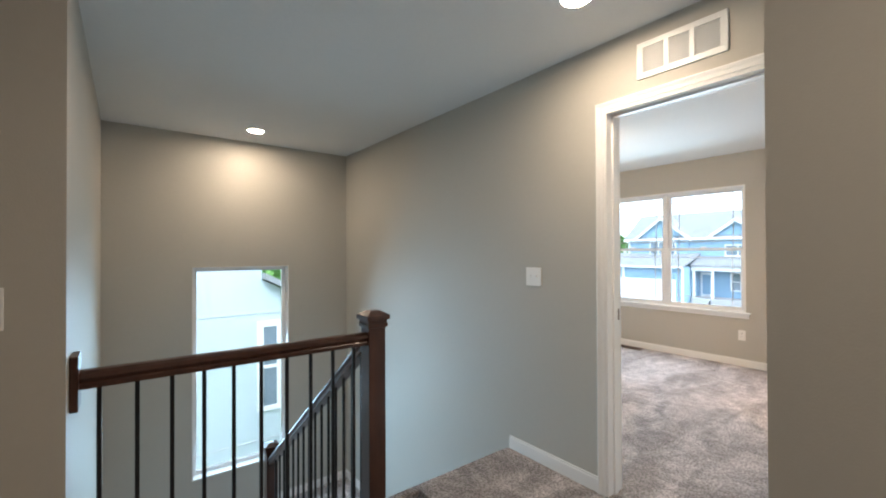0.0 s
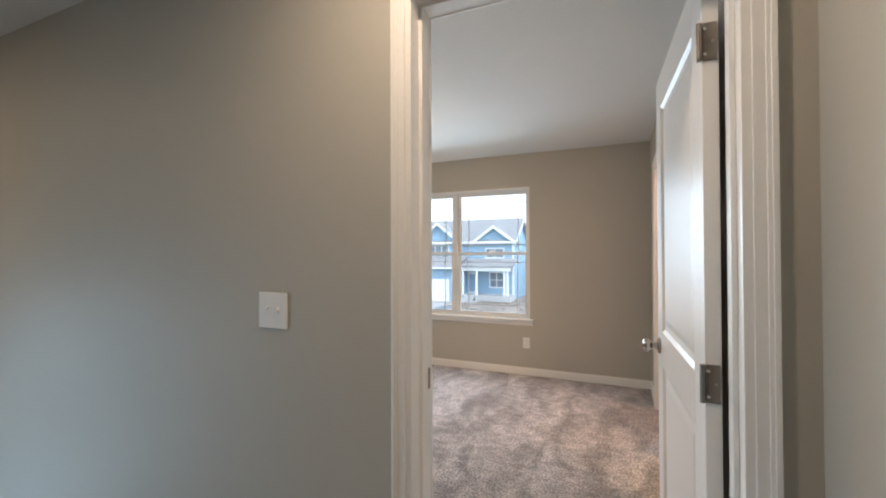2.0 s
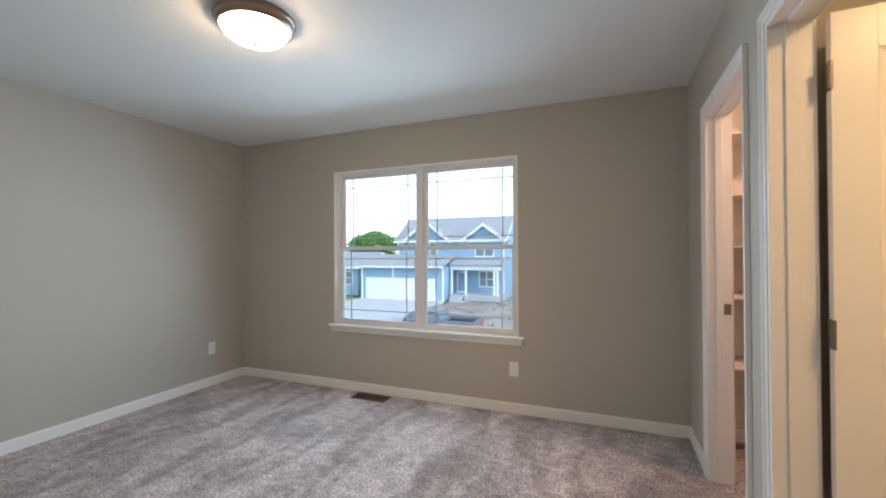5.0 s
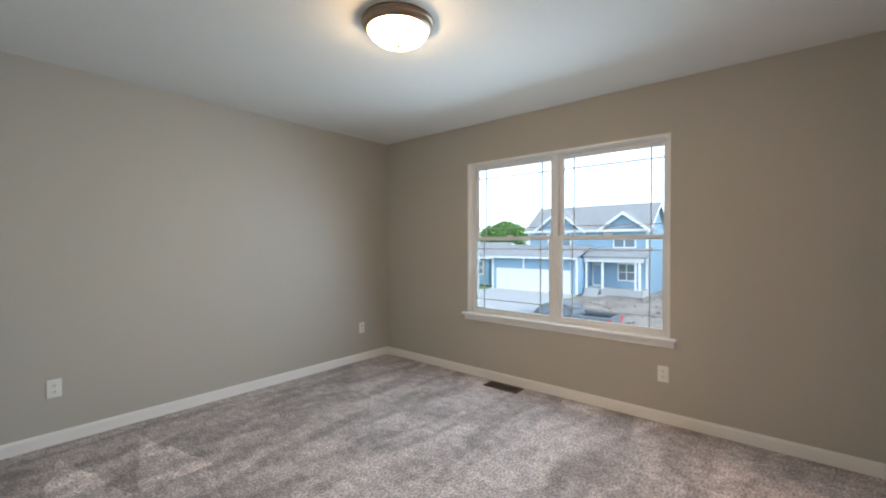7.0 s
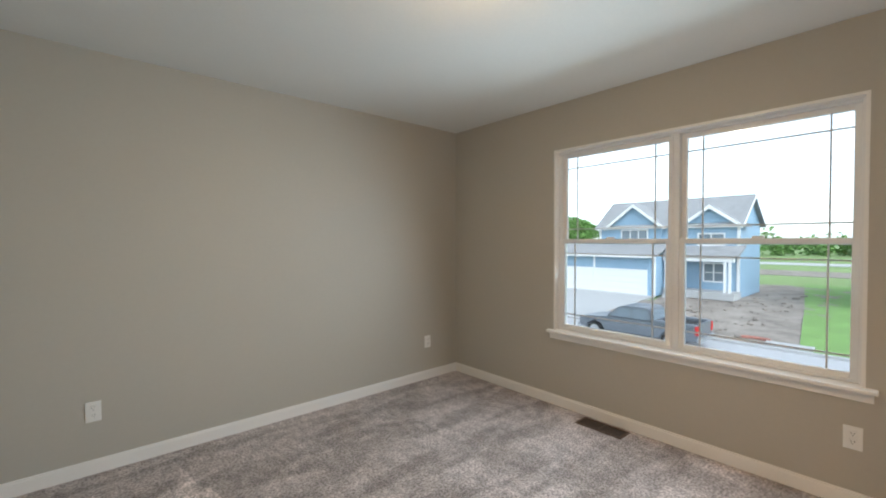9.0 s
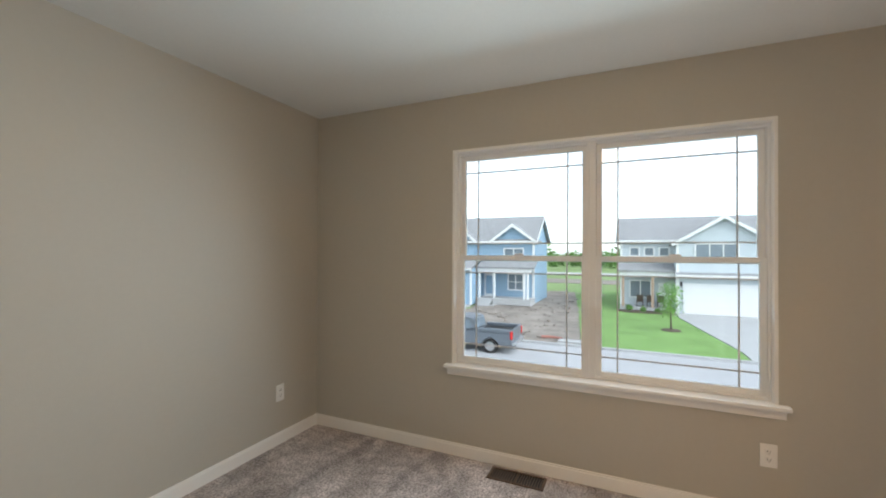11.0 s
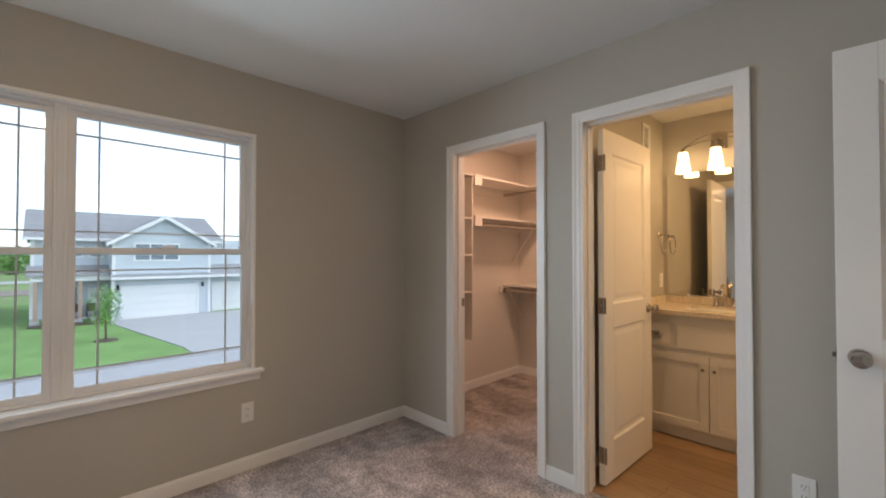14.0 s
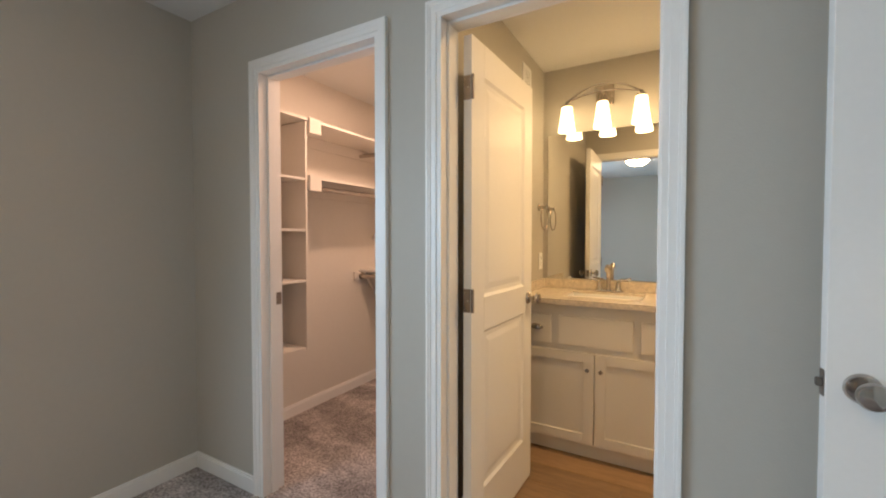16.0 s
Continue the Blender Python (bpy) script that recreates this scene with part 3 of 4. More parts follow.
p = part("pane", box(nb(), SX0 + 0.04, SX1 - 0.04, 5.142, 5.148, SZ0 + 0.04, SZ1 - 0.04), GLASS, sw, "clear window glass")
p.visible_shadow = False

# ---- stair railing ----
RY = 2.268


def newel(x, y, z, h, label):
    n = thing("newel_post", label, "newel post", pose(x, y, z))
    b = box(nb(), -0.042, 0.042, -0.042, 0.042, 0, h - 0.06, 0.004)
    part("post", b, WALNUT, n)
    b = box(nb(), -0.05, 0.05, -0.05, 0.05, h - 0.075, h - 0.055, 0.004)
    box(b, -0.058, 0.058, -0.058, 0.058, h - 0.04, h - 0.018, 0.003)
    box(b, -0.047, 0.047, -0.047, 0.047, h - 0.056, h - 0.039)
    r = bmesh.ops.create_cone(b, cap_ends=True, segments=4, radius1=0.078, radius2=0.03, depth=0.018, matrix=pose(0, 0, h - 0.009, 0, 0, 45))
    part("cap", b, WALNUT, n)
    return n


newel(1.782, RY, 0, 1.035, "dark-stained square newel post at the stair head")
newel(1.782, 3.98, LZ, 1.10, "dark-stained square newel post on the half landing")


def rail_profile(b, length):
    """Moulded handrail along +x from the origin."""
    pts = [(-0.030, -0.022), (0.030, -0.022), (0.030, -0.008), (0.024, -0.002), (0.033, 0.012), (0.030, 0.024), (0.014, 0.032), (-0.014, 0.032), (-0.030, 0.024), (-0.033, 0.012), (-0.024, -0.002), (-0.030, -0.008)]
    return prism(b, pts, 0, 0, length)


rail = thing("stair_railing", "dark wooden handrail with black iron balusters along the landing", "railing", pose(0.735, RY, 0))
b = rail_profile(nb(), 1.005)
bmesh.ops.translate(b, verts=b.verts, vec=(0, 0, 0.905))
part("handrail", b, WALNUT, rail, "dark-stained moulded wooden handrail")
part("rosette", box(nb(), 0.0005, 0.022, -0.05, 0.05, 0.82, 0.99, 0.004), WALNUT, rail, "dark wooden wall plate")
part("shoe_rail", box(nb(), 0, 1.005, -0.03, 0.03, 0.0005, 0.02, 0.004), WALNUT, rail)
for k in range(10):
    x = 0.069 + 0.0976 * k
    part("baluster", box(nb(), x - 0.0065, x + 0.0065, -0.0065, 0.0065, 0.02, 0.885, 0.0015), IRON, rail)
slope = thing("stair_railing", "dark handrail sloping down the stairs with black balusters", "railing", pose(1.782, RY + 0.042, 0))
ln = 3.98 - 0.042 - RY - 0.042
dz = LZ + 1.10 - 1.035 + 0.02
b = rail_profile(nb(), math.hypot(ln, dz))
bmesh.ops.transform(b, matrix=pose(0, 0, 0.88, 0, 0, 90) @ pose(0, 0, 0, 0, -math.degrees(math.atan2(dz, ln)), 0), verts=b.verts)
part("handrail", b, WALNUT, slope, "dark-stained moulded wooden handrail")
for k in range(15):
    y = 0.08 + 0.104 * k
    if y < ln - 0.02:
        z = dz * y / ln
        lo = -0.30 if y > 0.2 else 0.0
        part("baluster", box(nb(), -0.0065, 0.0065, y - 0.0065, y + 0.0065, max(z - 0.06, lo + z), z + 0.865, 0.0015), IRON, slope)

# ---- plates, vents, lamps ----


def outlet(m, label):
    """Duplex outlet; face towards +y."""
    o = thing("power_outlet", label, "outlet", m, group="power outlets")
    part("cover_plate", box(nb(), -0.036, 0.036, 0, 0.006, -0.058, 0.058, 0.003), PLATE, o)
    for z in (-0.02, 0.02):
        s = part("socket", box(nb(), -0.016, 0.016, 0.005, 0.009, z - 0.0145, z + 0.0145, 0.003), PLATE, o)
        # dark boxes on the face; the shade inside the holes is their colour
        b = nb()
        for x in (-0.006, 0.006):
            box(b, x - 0.0012, x + 0.0012, 0.0085, 0.0094, z - 0.001, z + 0.008)
        box(b, -0.0022, 0.0022, 0.0085, 0.0094, z - 0.010, z - 0.006)
        part("slots", b, SLOT, s)
    part("screw", tube(nb(), (0, 0.005, 0), (0, 0.0075, 0), 0.003), PLATE, o)


outlet(pose(6.015, N0, 0.36, 0, 0, 180), "white duplex power outlet low on the north wall")
outlet(pose(3.55, N0, 0.36, 0, 0, 180), "white duplex power outlet low on the north wall")
outlet(pose(E0, 2.18, 0.35, 0, 0, 90), "white duplex power outlet below the bedroom window")
outlet(pose(3.93, S1, 0.385), "white duplex power outlet beside the bathroom doorway")


def switch(m, gangs, label):
    o = thing("light_switch", label, "light switch", m, group="light switches")
    w = 0.036 + 0.023 * (gangs - 1)
    part("cover_plate", box(nb(), -w, w, 0, 0.006, -0.058, 0.058, 0.003), PLATE, o)
    for k in range(gangs):
        x = (k - (gangs - 1) / 2) * 0.046
        b = box(nb(), x - 0.005, x + 0.005, 0.005, 0.016, -0.004 + 0.008 * (k % 2), 0.010 - 0.002 * (k % 2), 0.002)
        box(b, x - 0.007, x + 0.007, 0.005, 0.0072, -0.014, 0.014, 0.001)
        part("toggle", b, PLATE, o)
        for z in (-0.03, 0.03):
            part("screw", tube(nb(), (x, 0.005, z), (x, 0.0072, z), 0.003), PLATE, o)


switch(pose(W0, 2.255, 1.148, 0, 0, 90), 2, "white double toggle light switch beside the bedroom doorway")
switch(pose(0.575, 2.15, 1.155, 0, 0, 180), 1, "white light switch beside the stair railing")


def vent(m, w, h, cols, slats, label, name="return_air_vent"):
    """Grille facing +y, centred on the origin."""
    v = thing(name, label, "vent", m)
    f = 0.028
    b = nb()
    box(b, -w / 2, w / 2, 0, 0.008, -h / 2, -h / 2 + f, 0.002)
    box(b, -w / 2, w / 2, 0, 0.008, h / 2 - f, h / 2, 0.002)
    box(b, -w / 2, -w / 2 + f, 0, 0.008, -h / 2 + f, h / 2 - f)
    box(b, w / 2 - f, w / 2, 0, 0.008, -h / 2 + f, h / 2 - f)
    cw = (w - 2 * f) / cols
    for k in range(1, cols):
        x = -w / 2 + f + cw * k
        box(b, x - 0.01, x + 0.01, 0, 0.008, -h / 2 + f, h / 2 - f)
    part("frame", b, PLATE, v)
    # flat near-black sheet painted as the shade of the duct behind the slats
    part("duct_shade", box(nb(), -w / 2 + f, w / 2 - f, 0.0003, 0.001, -h / 2 + f, h / 2 - f), SLOT, v)
    for k in range(slats):
        z = -h / 2 + f + (h - 2 * f) * (k + 0.5) / slats
        for c in range(cols):
            x0 = -w / 2 + f + cw * c + (0.01 if c else 0)
            x1 = -w / 2 + f + cw * (c + 1) - (0.01 if c < cols - 1 else 0)
            part("slat", prism(nb(), [(0.0012, z - 0.004), (0.0065, z + 0.001), (0.0065, z + 0.0025), (0.0012, z - 0.0025)], 0, x0, x1), PLATE, v)
    return v


vent(pose(W0, 1.387, 2.25, 0, 0, 90), 0.395, 0.18, 3, 12, "white metal return air grille above the bedroom door")
vent(pose(4.94, -0.28, 2.22, 0, 0, 90), 0.16, 0.22, 1, 11, "white bathroom exhaust grille high on the wall", "exhaust_vent")

reg = thing("floor_register", "brown metal floor register sunk in the carpet", "floor vent", pose(6.28, 3.435, 0))
b = nb()
for v in [(-0.07, 0.07, -0.17, -0.153), (-0.07, 0.07, 0.153, 0.17), (-0.07, -0.055, -0.153, 0.153), (0.055, 0.07, -0.153, 0.153), (-0.055, 0.055, -0.008, 0.008)]:
    box(b, *v, 0.0005, 0.007, 0.001)
part("frame", b, BROWNMETAL, reg)
# thin dark sheet on the carpet, coloured as the shaded hollow under the slats
part("well_shade", box(nb(), -0.055, 0.055, -0.153, 0.153, 0.0005, 0.001), SLOT, reg)
for k in range(20):
    y = -0.145 + 0.0153 * k
    if abs(y) > 0.01:
        part("slat", box(nb(), -0.055, 0.055, y - 0.002, y + 0.002, 0.001, 0.006), BROWNMETAL, reg)

cl = thing("ceiling_lamp", "lit flush-mount ceiling lamp with frosted glass and bronze rim", "ceiling lamp", pose(4.645, 3.055, H))
part("rim", lathe(nb(), [(0.12, -0.0005), (0.185, -0.0005), (0.188, -0.008), (0.184, -0.016), (0.178, -0.02), (0.176, -0.036), (0.168, -0.046), (0.158, -0.05), (0.155, -0.045), (0.12, -0.03)], seg=48), BRONZE, cl, "bronze metal rim", True)
part("shade", lathe(nb(), [(0.155, -0.044), (0.153, -0.052), (0.142, -0.072), (0.12, -0.091), (0.09, -0.105), (0.055, -0.114), (0.012, -0.117)], seg=48), DOME, cl, "glowing frosted glass dome", True)
part("finial", lathe(nb(), [(0.012, -0.116), (0.012, -0.121), (0.008, -0.126), (0.004, -0.13)], seg=16), NICKEL, cl, "small metal finial", True)


def downlight(x, y, label):
    d = thing("recessed_downlight", label, "downlight", pose(x, y, H), group="hallway downlights")
    part("trim_ring", lathe(nb(), [(0.062, -0.0005), (0.078, -0.0005), (0.076, -0.006), (0.066, -0.008), (0.062, -0.004)], seg=40), PLATE, d, "", True)
    part("lens", lathe(nb(), [(0.0625, -0.003), (0.062, -0.0045), (0.01, -0.0045)], seg=40), CAN, d, "glowing lens")


downlight(1.81, 4.58, "lit recessed downlight above the stairwell")
downlight(2.44, 1.62, "lit recessed downlight outside the bedroom door")
# added out of view to brighten the near hall walls; no known fixture here
downlight(1.15, 0.15, "added unseen downlight brightening the near hallway walls")

# ---- closet ----
tower = thing("closet_shelf_tower", "white built-in closet tower with open shelves", "shelf unit", pose(CE, S0 - 0.012, 0))
TY0 = 0.40 - (S0 - 0.012)
part("side_panel", box(nb(), -0.325, 0, TY0, TY0 + 0.016, 0.55, 1.99, 0.001), CREAM, tower)
part("side_panel", box(nb(), -0.325, 0, -0.018, -0.002, 0.55, 1.99, 0.001), CREAM, tower)
for z in (0.56, 0.99, 1.31, 1.63):
    part("shelf", box(nb(), -0.32, 0, TY0 + 0.016, -0.018, z - 0.008, z + 0.008, 0.001), CREAM, tower)


def wall_shelf(z, label):
    s = thing("closet_shelf", label, "shelf", pose(CE, 0, z), group="closet shelves")
    part("board", box(nb(), -0.33, 0, BACK, TY0 + S0 - 0.012 - 0.001 if z < 1.9 else S0 - 0.013, -0.009, 0.009, 0.001), CREAM, s)
    part("board", box(nb(), 5.065 - CE, -0.331, BACK, BACK + 0.30, -0.009, 0.009, 0.001), CREAM, s)
    part("cleat", box(nb(), -0.018, -0.001, BACK + 0.001, TY0 + S0 - 0.02, -0.09, -0.0095, 0.002), CREAM, s)
    part("cleat", box(nb(), 5.065 - CE, -0.02, BACK + 0.001, BACK + 0.018, -0.09, -0.0095, 0.002), CREAM, s)
    part("end_block", box(nb(), -0.345, -0.30, 0.30, 0.395, -0.085, 0.012, 0.002), CREAM, s)
    return s


wall_shelf(2.005, "white upper closet shelf turning round the corner")


def rod_and_bracket(x0, x1, y0, y1, z, label):
    r = thing("closet_rod", label, "closet rod", pose(x0, y0, z), group="closet rods")
    dx, dy = x1 - x0, y1 - y0
    part("rod", tube(nb(), (0, 0, 0), (dx, dy, 0), 0.016, seg=16), NICKEL, r, "", True)
    d = Vector((dx, dy, 0)).normalized()
    for p, s in ((Vector((0, 0, 0)), 1), (Vector((dx, dy, 0)), -1)):
        b = tube(nb(), p, p + d * 0.012 * s, 0.026, seg=20)
        part("socket", b, DARKNICKEL, r, "", True)
    return r


rod_and_bracket(CE - 0.001, 5.061, BACK + 0.295, BACK + 0.295, 1.945, "brushed nickel closet rod under the upper shelf")
s2 = thing("closet_shelf", "white middle closet shelf with a hanging rod below", "shelf", pose(CE, 0, 1.645), group="closet shelves")
part("board", box(nb(), -0.33, 0, BACK, 0.398, -0.009, 0.009, 0.001), CREAM, s2)
part("cleat", box(nb(), -0.018, -0.001, BACK + 0.001, 0.39, -0.09, -0.0095, 0.002), CREAM, s2)
part("end_block", box(nb(), -0.345, -0.30, 0.30, 0.395, -0.085, 0.012, 0.002), CREAM, s2)
rod_and_bracket(CE - 0.29, CE - 0.29, 0.299, BACK + 0.001, 1.585, "brushed nickel closet rod along the side wall")
s3 = thing("closet_shelf", "white low closet shelf with a hanging rod below", "shelf", pose(5.061, BACK, 0.985), group="closet shelves")
part("board", box(nb(), 0, CE - 5.062, 0, 0.30, -0.009, 0.009, 0.001), CREAM, s3)
part("cleat", box(nb(), 0, CE - 5.062, 0.001, 0.018, -0.09, -0.0095, 0.002), CREAM, s3)
part("cleat", box(nb(), CE - 5.062 - 0.018, CE - 5.062, 0.02, 0.37, -0.075, -0.0095, 0.002), CREAM, s3)
rod_and_bracket(CE - 0.019, 5.061, BACK + 0.295, BACK + 0.295, 0.935, "brushed nickel closet rod under the low shelf")
part("bracket", tube(nb(), (-0.30, BACK + 0.12, -0.012), (-0.004, BACK + 0.12, -0.40), 0.011, seg=8), CREAM, s2)
part("bracket", tube(nb(), (CE - 5.062 - 0.05, 0.285, -0.012), (CE - 5.062 - 0.05, 0.006, -0.38), 0.011, seg=8), CREAM, s3)
cg = thing("closet_light", "round white closet ceiling light disc", "ceiling light", pose(5.55, 0.15, H))
part("base", lathe(nb(), [(0.12, -0.0005), (0.12, -0.012), (0.1, -0.016)], seg=32), PLATE, cg)

# ---- bathroom ----
VX0, VX1, VF = 3.72, 4.938, -0.17
van = thing("bathroom_vanity", "cream-white shaker vanity cabinet with drawers and doors", "vanity", pose(0, 0, 0))
b = box(nb(), VX0, VX1, BB + 0.001, VF, 0.085, 0.881)
box(b, VX0, VX1, BB + 0.001, VF - 0.05, -0.0, 0.085)
part("body", b, CABINET, van)
part("toe_kick", box(nb(), VX0, VX1, VF - 0.05, VF - 0.038, 0.0, 0.085, 0.001), CABINET, van)


def shaker(x0, x1, z0, z1, name, stile=0.055):
    y0, y1 = VF + 0.0005, VF + 0.02
    if not stile:
        return part(name, box(nb(), x0, x1, y0, y1, z0, z1, 0.003), CABINET, van)
    d = part(name, box(nb(), x0 + 0.01, x1 - 0.01, y0, y0 + 0.010, z0 + 0.01, z1 - 0.01), CABINET, van)
    for a, c in ((x0, x0 + stile), (x1 - stile, x1)):
        part("stile", box(nb(), a, c, y0, y1, z0, z1, 0.0015), CABINET, d)
    for a, c in ((z0, z0 + stile), (z1 - stile, z1)):
        part("door_rail", box(nb(), x0 + stile, x1 - stile, y0, y1, a, c, 0.0015), CABINET, d)
    return d


mid = 4.497
for x0, x1, kx in ((mid + 0.003, VX1 - 0.02, mid + 0.035), (mid - 0.415, mid - 0.003, mid - 0.035)):
    d = shaker(x0, x1, 0.10, 0.615, "door")
    b = lathe(nb(), [(0.006, 0), (0.006, 0.012), (0.013, 0.016), (0.014, 0.024), (0.010, 0.028)], pose(kx, VF + 0.02, 0.525, -90, 0, 0), 4)
    part("knob", b, DARKNICKEL, d, "square brushed nickel knob")
shaker(3.74, mid - 0.42, 0.10, 0.615, "door")
for x0, x1 in ((4.74, VX1 - 0.02), (4.03, 4.265)):
    d = shaker(x0, x1, 0.648, 0.815, "drawer", 0)
    xc = (x0 + x1) / 2
    b = nb()
    bmesh.ops.create_uvsphere(b, u_segments=20, v_segments=10, radius=1.0, matrix=Matrix.Translation((xc, VF + 0.021, 0.735)) @ Matrix.Diagonal((0.045, 0.026, 0.022, 1)))
    bmesh.ops.bisect_plane(b, geom=b.verts[:] + b.edges[:] + b.faces[:], plane_co=(0, 0, 0.73), plane_no=(0, 0, -1), clear_outer=True)
    part("cup_pull", b, KNOB, d, "brushed nickel cup pull", True)
shaker(4.303, 4.698, 0.648, 0.815, "drawer", 0)

ct = thing("vanity_countertop", "speckled beige quartz countertop with backsplash", "countertop", pose(0, 0, 0))
SKX0, SKX1, SKY0, SKY1 = 4.27, 4.70, -0.54, -0.27
b = nb()
for v in [(VX0 - 0.01, SKX0, BB + 0.001, VF + 0.045), (SKX1, VX1, BB + 0.001, VF + 0.045), (SKX0, SKX1, BB + 0.001, SKY0), (SKX0, SKX1, SKY1, VF + 0.045)]:
    box(b, *v, 0.882, 0.913)
part("slab", b, QUARTZ, ct)
part("backsplash", box(nb(), VX0 - 0.01, VX1, BB + 0.001, BB + 0.02, 0.914, 0.975, 0.002), QUARTZ, ct)
part("side_splash", box(nb(), VX1 - 0.018, VX1, BB + 0.021, VF + 0.03, 0.914, 0.975, 0.002), QUARTZ, ct)
sink = thing("undermount_sink", "white rectangular undermount sink", "sink", pose(0, 0, 0))
b = nb()
rings = []
for i, z in ((0.0, 0.901), (0.012, 0.82), (0.05, 0.77), (0.12, 0.763)):
    rings.append([b.verts.new((x, y, z)) for x, y in ((SKX0 + i, SKY0 + i), (SKX1 - i, SKY0 + i), (SKX1 - i, SKY1 - i), (SKX0 + i, SKY1 - i))])
for r0, r1 in zip(rings, rings[1:]):
    for k in range(4):
        b.faces.new((r0[k], r0[(k + 1) % 4], r1[(k + 1) % 4], r1[k]))
b.faces.new(rings[-1])
part("basin", b, PORCELAIN, sink)
part("drain", lathe(nb(), [(0.022, 0.764), (0.022, 0.767), (0.012, 0.768)], Matrix.Translation((4.485, -0.405, 0)), 20), NICKEL, sink)

fa = thing("bathroom_faucet", "brushed nickel widespread faucet with lever handles", "faucet", pose(4.49, -0.6, 0.913))
part("base", box(nb(), -0.085, 0.085, -0.026, 0.026, 0, 0.012, 0.005), NICKEL, fa)
part("spout", sweep(nb(), [(0, 0, 0.01), (0, 0.0, 0.10), (0, 0.012, 0.145), (0, 0.05, 0.165), (0, 0.095, 0.15)], 0.014, 14), NICKEL, fa, "", True)
for s in (-1, 1):
    b = lathe(nb(), [(0.022, 0.01), (0.016, 0.035), (0.012, 0.06), (0.012, 0.066)], Matrix.Translation((s * 0.058, 0, 0)), 18)
    tube(b, (s * 0.05, 0, 0.066), (s * 0.12, 0.008, 0.078), 0.007, 0.005)
    part("handle", b, NICKEL, fa, "", True)

mi = thing("wall_mirror", "frameless bathroom mirror above the vanity", "mirror", pose(0, 0, 0))
part("glass", box(nb(), 3.75, 4.905, BB + 0.001, BB + 0.007, 0.985, 1.975), MIRROR, mi)
for x in (4.1, 4.38, 4.75):
    part("clip", box(nb(), x - 0.012, x + 0.012, BB + 0.0072, BB + 0.012, 0.98, 0.995, 0.002), PORCELAIN, mi)

sc = thing("vanity_light", "three-light brushed nickel vanity fixture with frosted glass shades", "wall lamp", pose(4.53, BB, 2.145))
part("backplate", box(nb(), -0.055, 0.055, 0.0005, 0.022, -0.02, 0.11, 0.004), NICKEL, sc)
part("stem", tube(nb(), (0, 0.02, 0.05), (0, 0.12, 0.05), 0.009), NICKEL, sc)
for rise, name in ((0.085, "upper_bow"), (0.04, "lower_bow")):
    bow = [(0.222 * k / 10, 0.12, 0.005 + rise * (1 - (k / 10) ** 2)) for k in range(-10, 11)]
    part(name, sweep(nb(), bow, 0.0055, 8), NICKEL, sc, "", True)
part("riser", tube(nb(), (0, 0.12, 0.0), (0, 0.12, 0.088), 0.005), NICKEL, sc)
for x in (-0.222, 0, 0.222):
    b = lathe(nb(), [(0.010, 0.012), (0.013, -0.002), (0.028, -0.02), (0.028, -0.032)], Matrix.Translation((x, 0.12, 0)), 18)
    part("socket", b, NICKEL, sc, "", True)
    b = lathe(nb(), [(0.031, -0.026), (0.034, -0.032), (0.040, -0.09), (0.054, -0.185), (0.051, -0.186), (0.037, -0.09), (0.028, -0.04)], Matrix.Translation((x, 0.12, 0)), 28)
    part("shade", b, SHADE, sc, "glowing frosted glass shade", True)

tr = thing("towel_ring", "brushed nickel towel ring on the bathroom wall", "towel ring", pose(4.94, -0.55, 1.47))
part("mount", lathe(nb(), [(0.024, 0.0005), (0.024, 0.008), (0.012, 0.012), (0.010, 0.045), (0.013, 0.05)], pose(0, 0, 0, 0, -90, 0), 18), NICKEL, tr, "", True)
ring = [(-0.042, 0.075 * math.sin(a), -0.078 + 0.075 * math.cos(a)) for a in [k * math.tau / 28 for k in range(29)]]
part("ring", sweep(nb(), ring, 0.0045, 8), NICKEL, tr, "", True)
outlet(pose(4.94, -0.60, 1.10, 0, 0, 90), "white power outlet beside the bathroom mirror")

# ---- outside ----
G = -3.2


def slab(name, pts, z0, z1, material, label, category):
    return solid(name, prism(nb(), pts, 2, z0, z1), material, label, category, "structure")


b = nb()
bmesh.ops.create_grid(b, x_segments=40, y_segments=40, size=1500, matrix=Matrix.Translation((0, 0, G - 0.12)))
solid("ground", b, FIELD, "rough green field reaching the horizon", "ground", "structure")
slab("road", [(15, -250), (25.0, -250), (25.0, 250), (15, 250)], G - 0.4, G - 0.06, ASPHALT, "pale grey residential street", "road")
for x in (14.8, 25.0):
    slab("kerb", [(x, -250), (x + 0.2, -250), (x + 0.2, 250), (x, 250)], G - 0.4, G + 0.05, CONCRETE, "rolled concrete street kerb", "kerb")
slab("lawn", [(25.2, -1.9), (25.2, 5.0), (40, 6.8), (58, 9.2), (58, -11), (40, -11), (40, 0.0), (27, -1.9)], G - 0.4, G, LAWN, "bright green mown lawn", "lawn")
slab("lawn", [(8, -80), (14.8, -80), (14.8, 80), (8, 80)], G - 0.4, G, LAWN, "green verge on the near side of the street", "lawn")
slab("driveway", [(25.2, -1.95), (27, -1.95), (39.9, -0.05), (39.9, -11.5), (25.2, -11.5)], G - 0.4, G + 0.02, CONCRETE, "pale concrete driveway before the grey house", "driveway")
slab("driveway", [(25.2, 14.6), (37.9, 15.6), (37.9, 24.4), (25.2, 24.4)], G - 0.4, G + 0.02, CONCRETE, "pale concrete driveway before the blue house", "driveway")
b = nb()
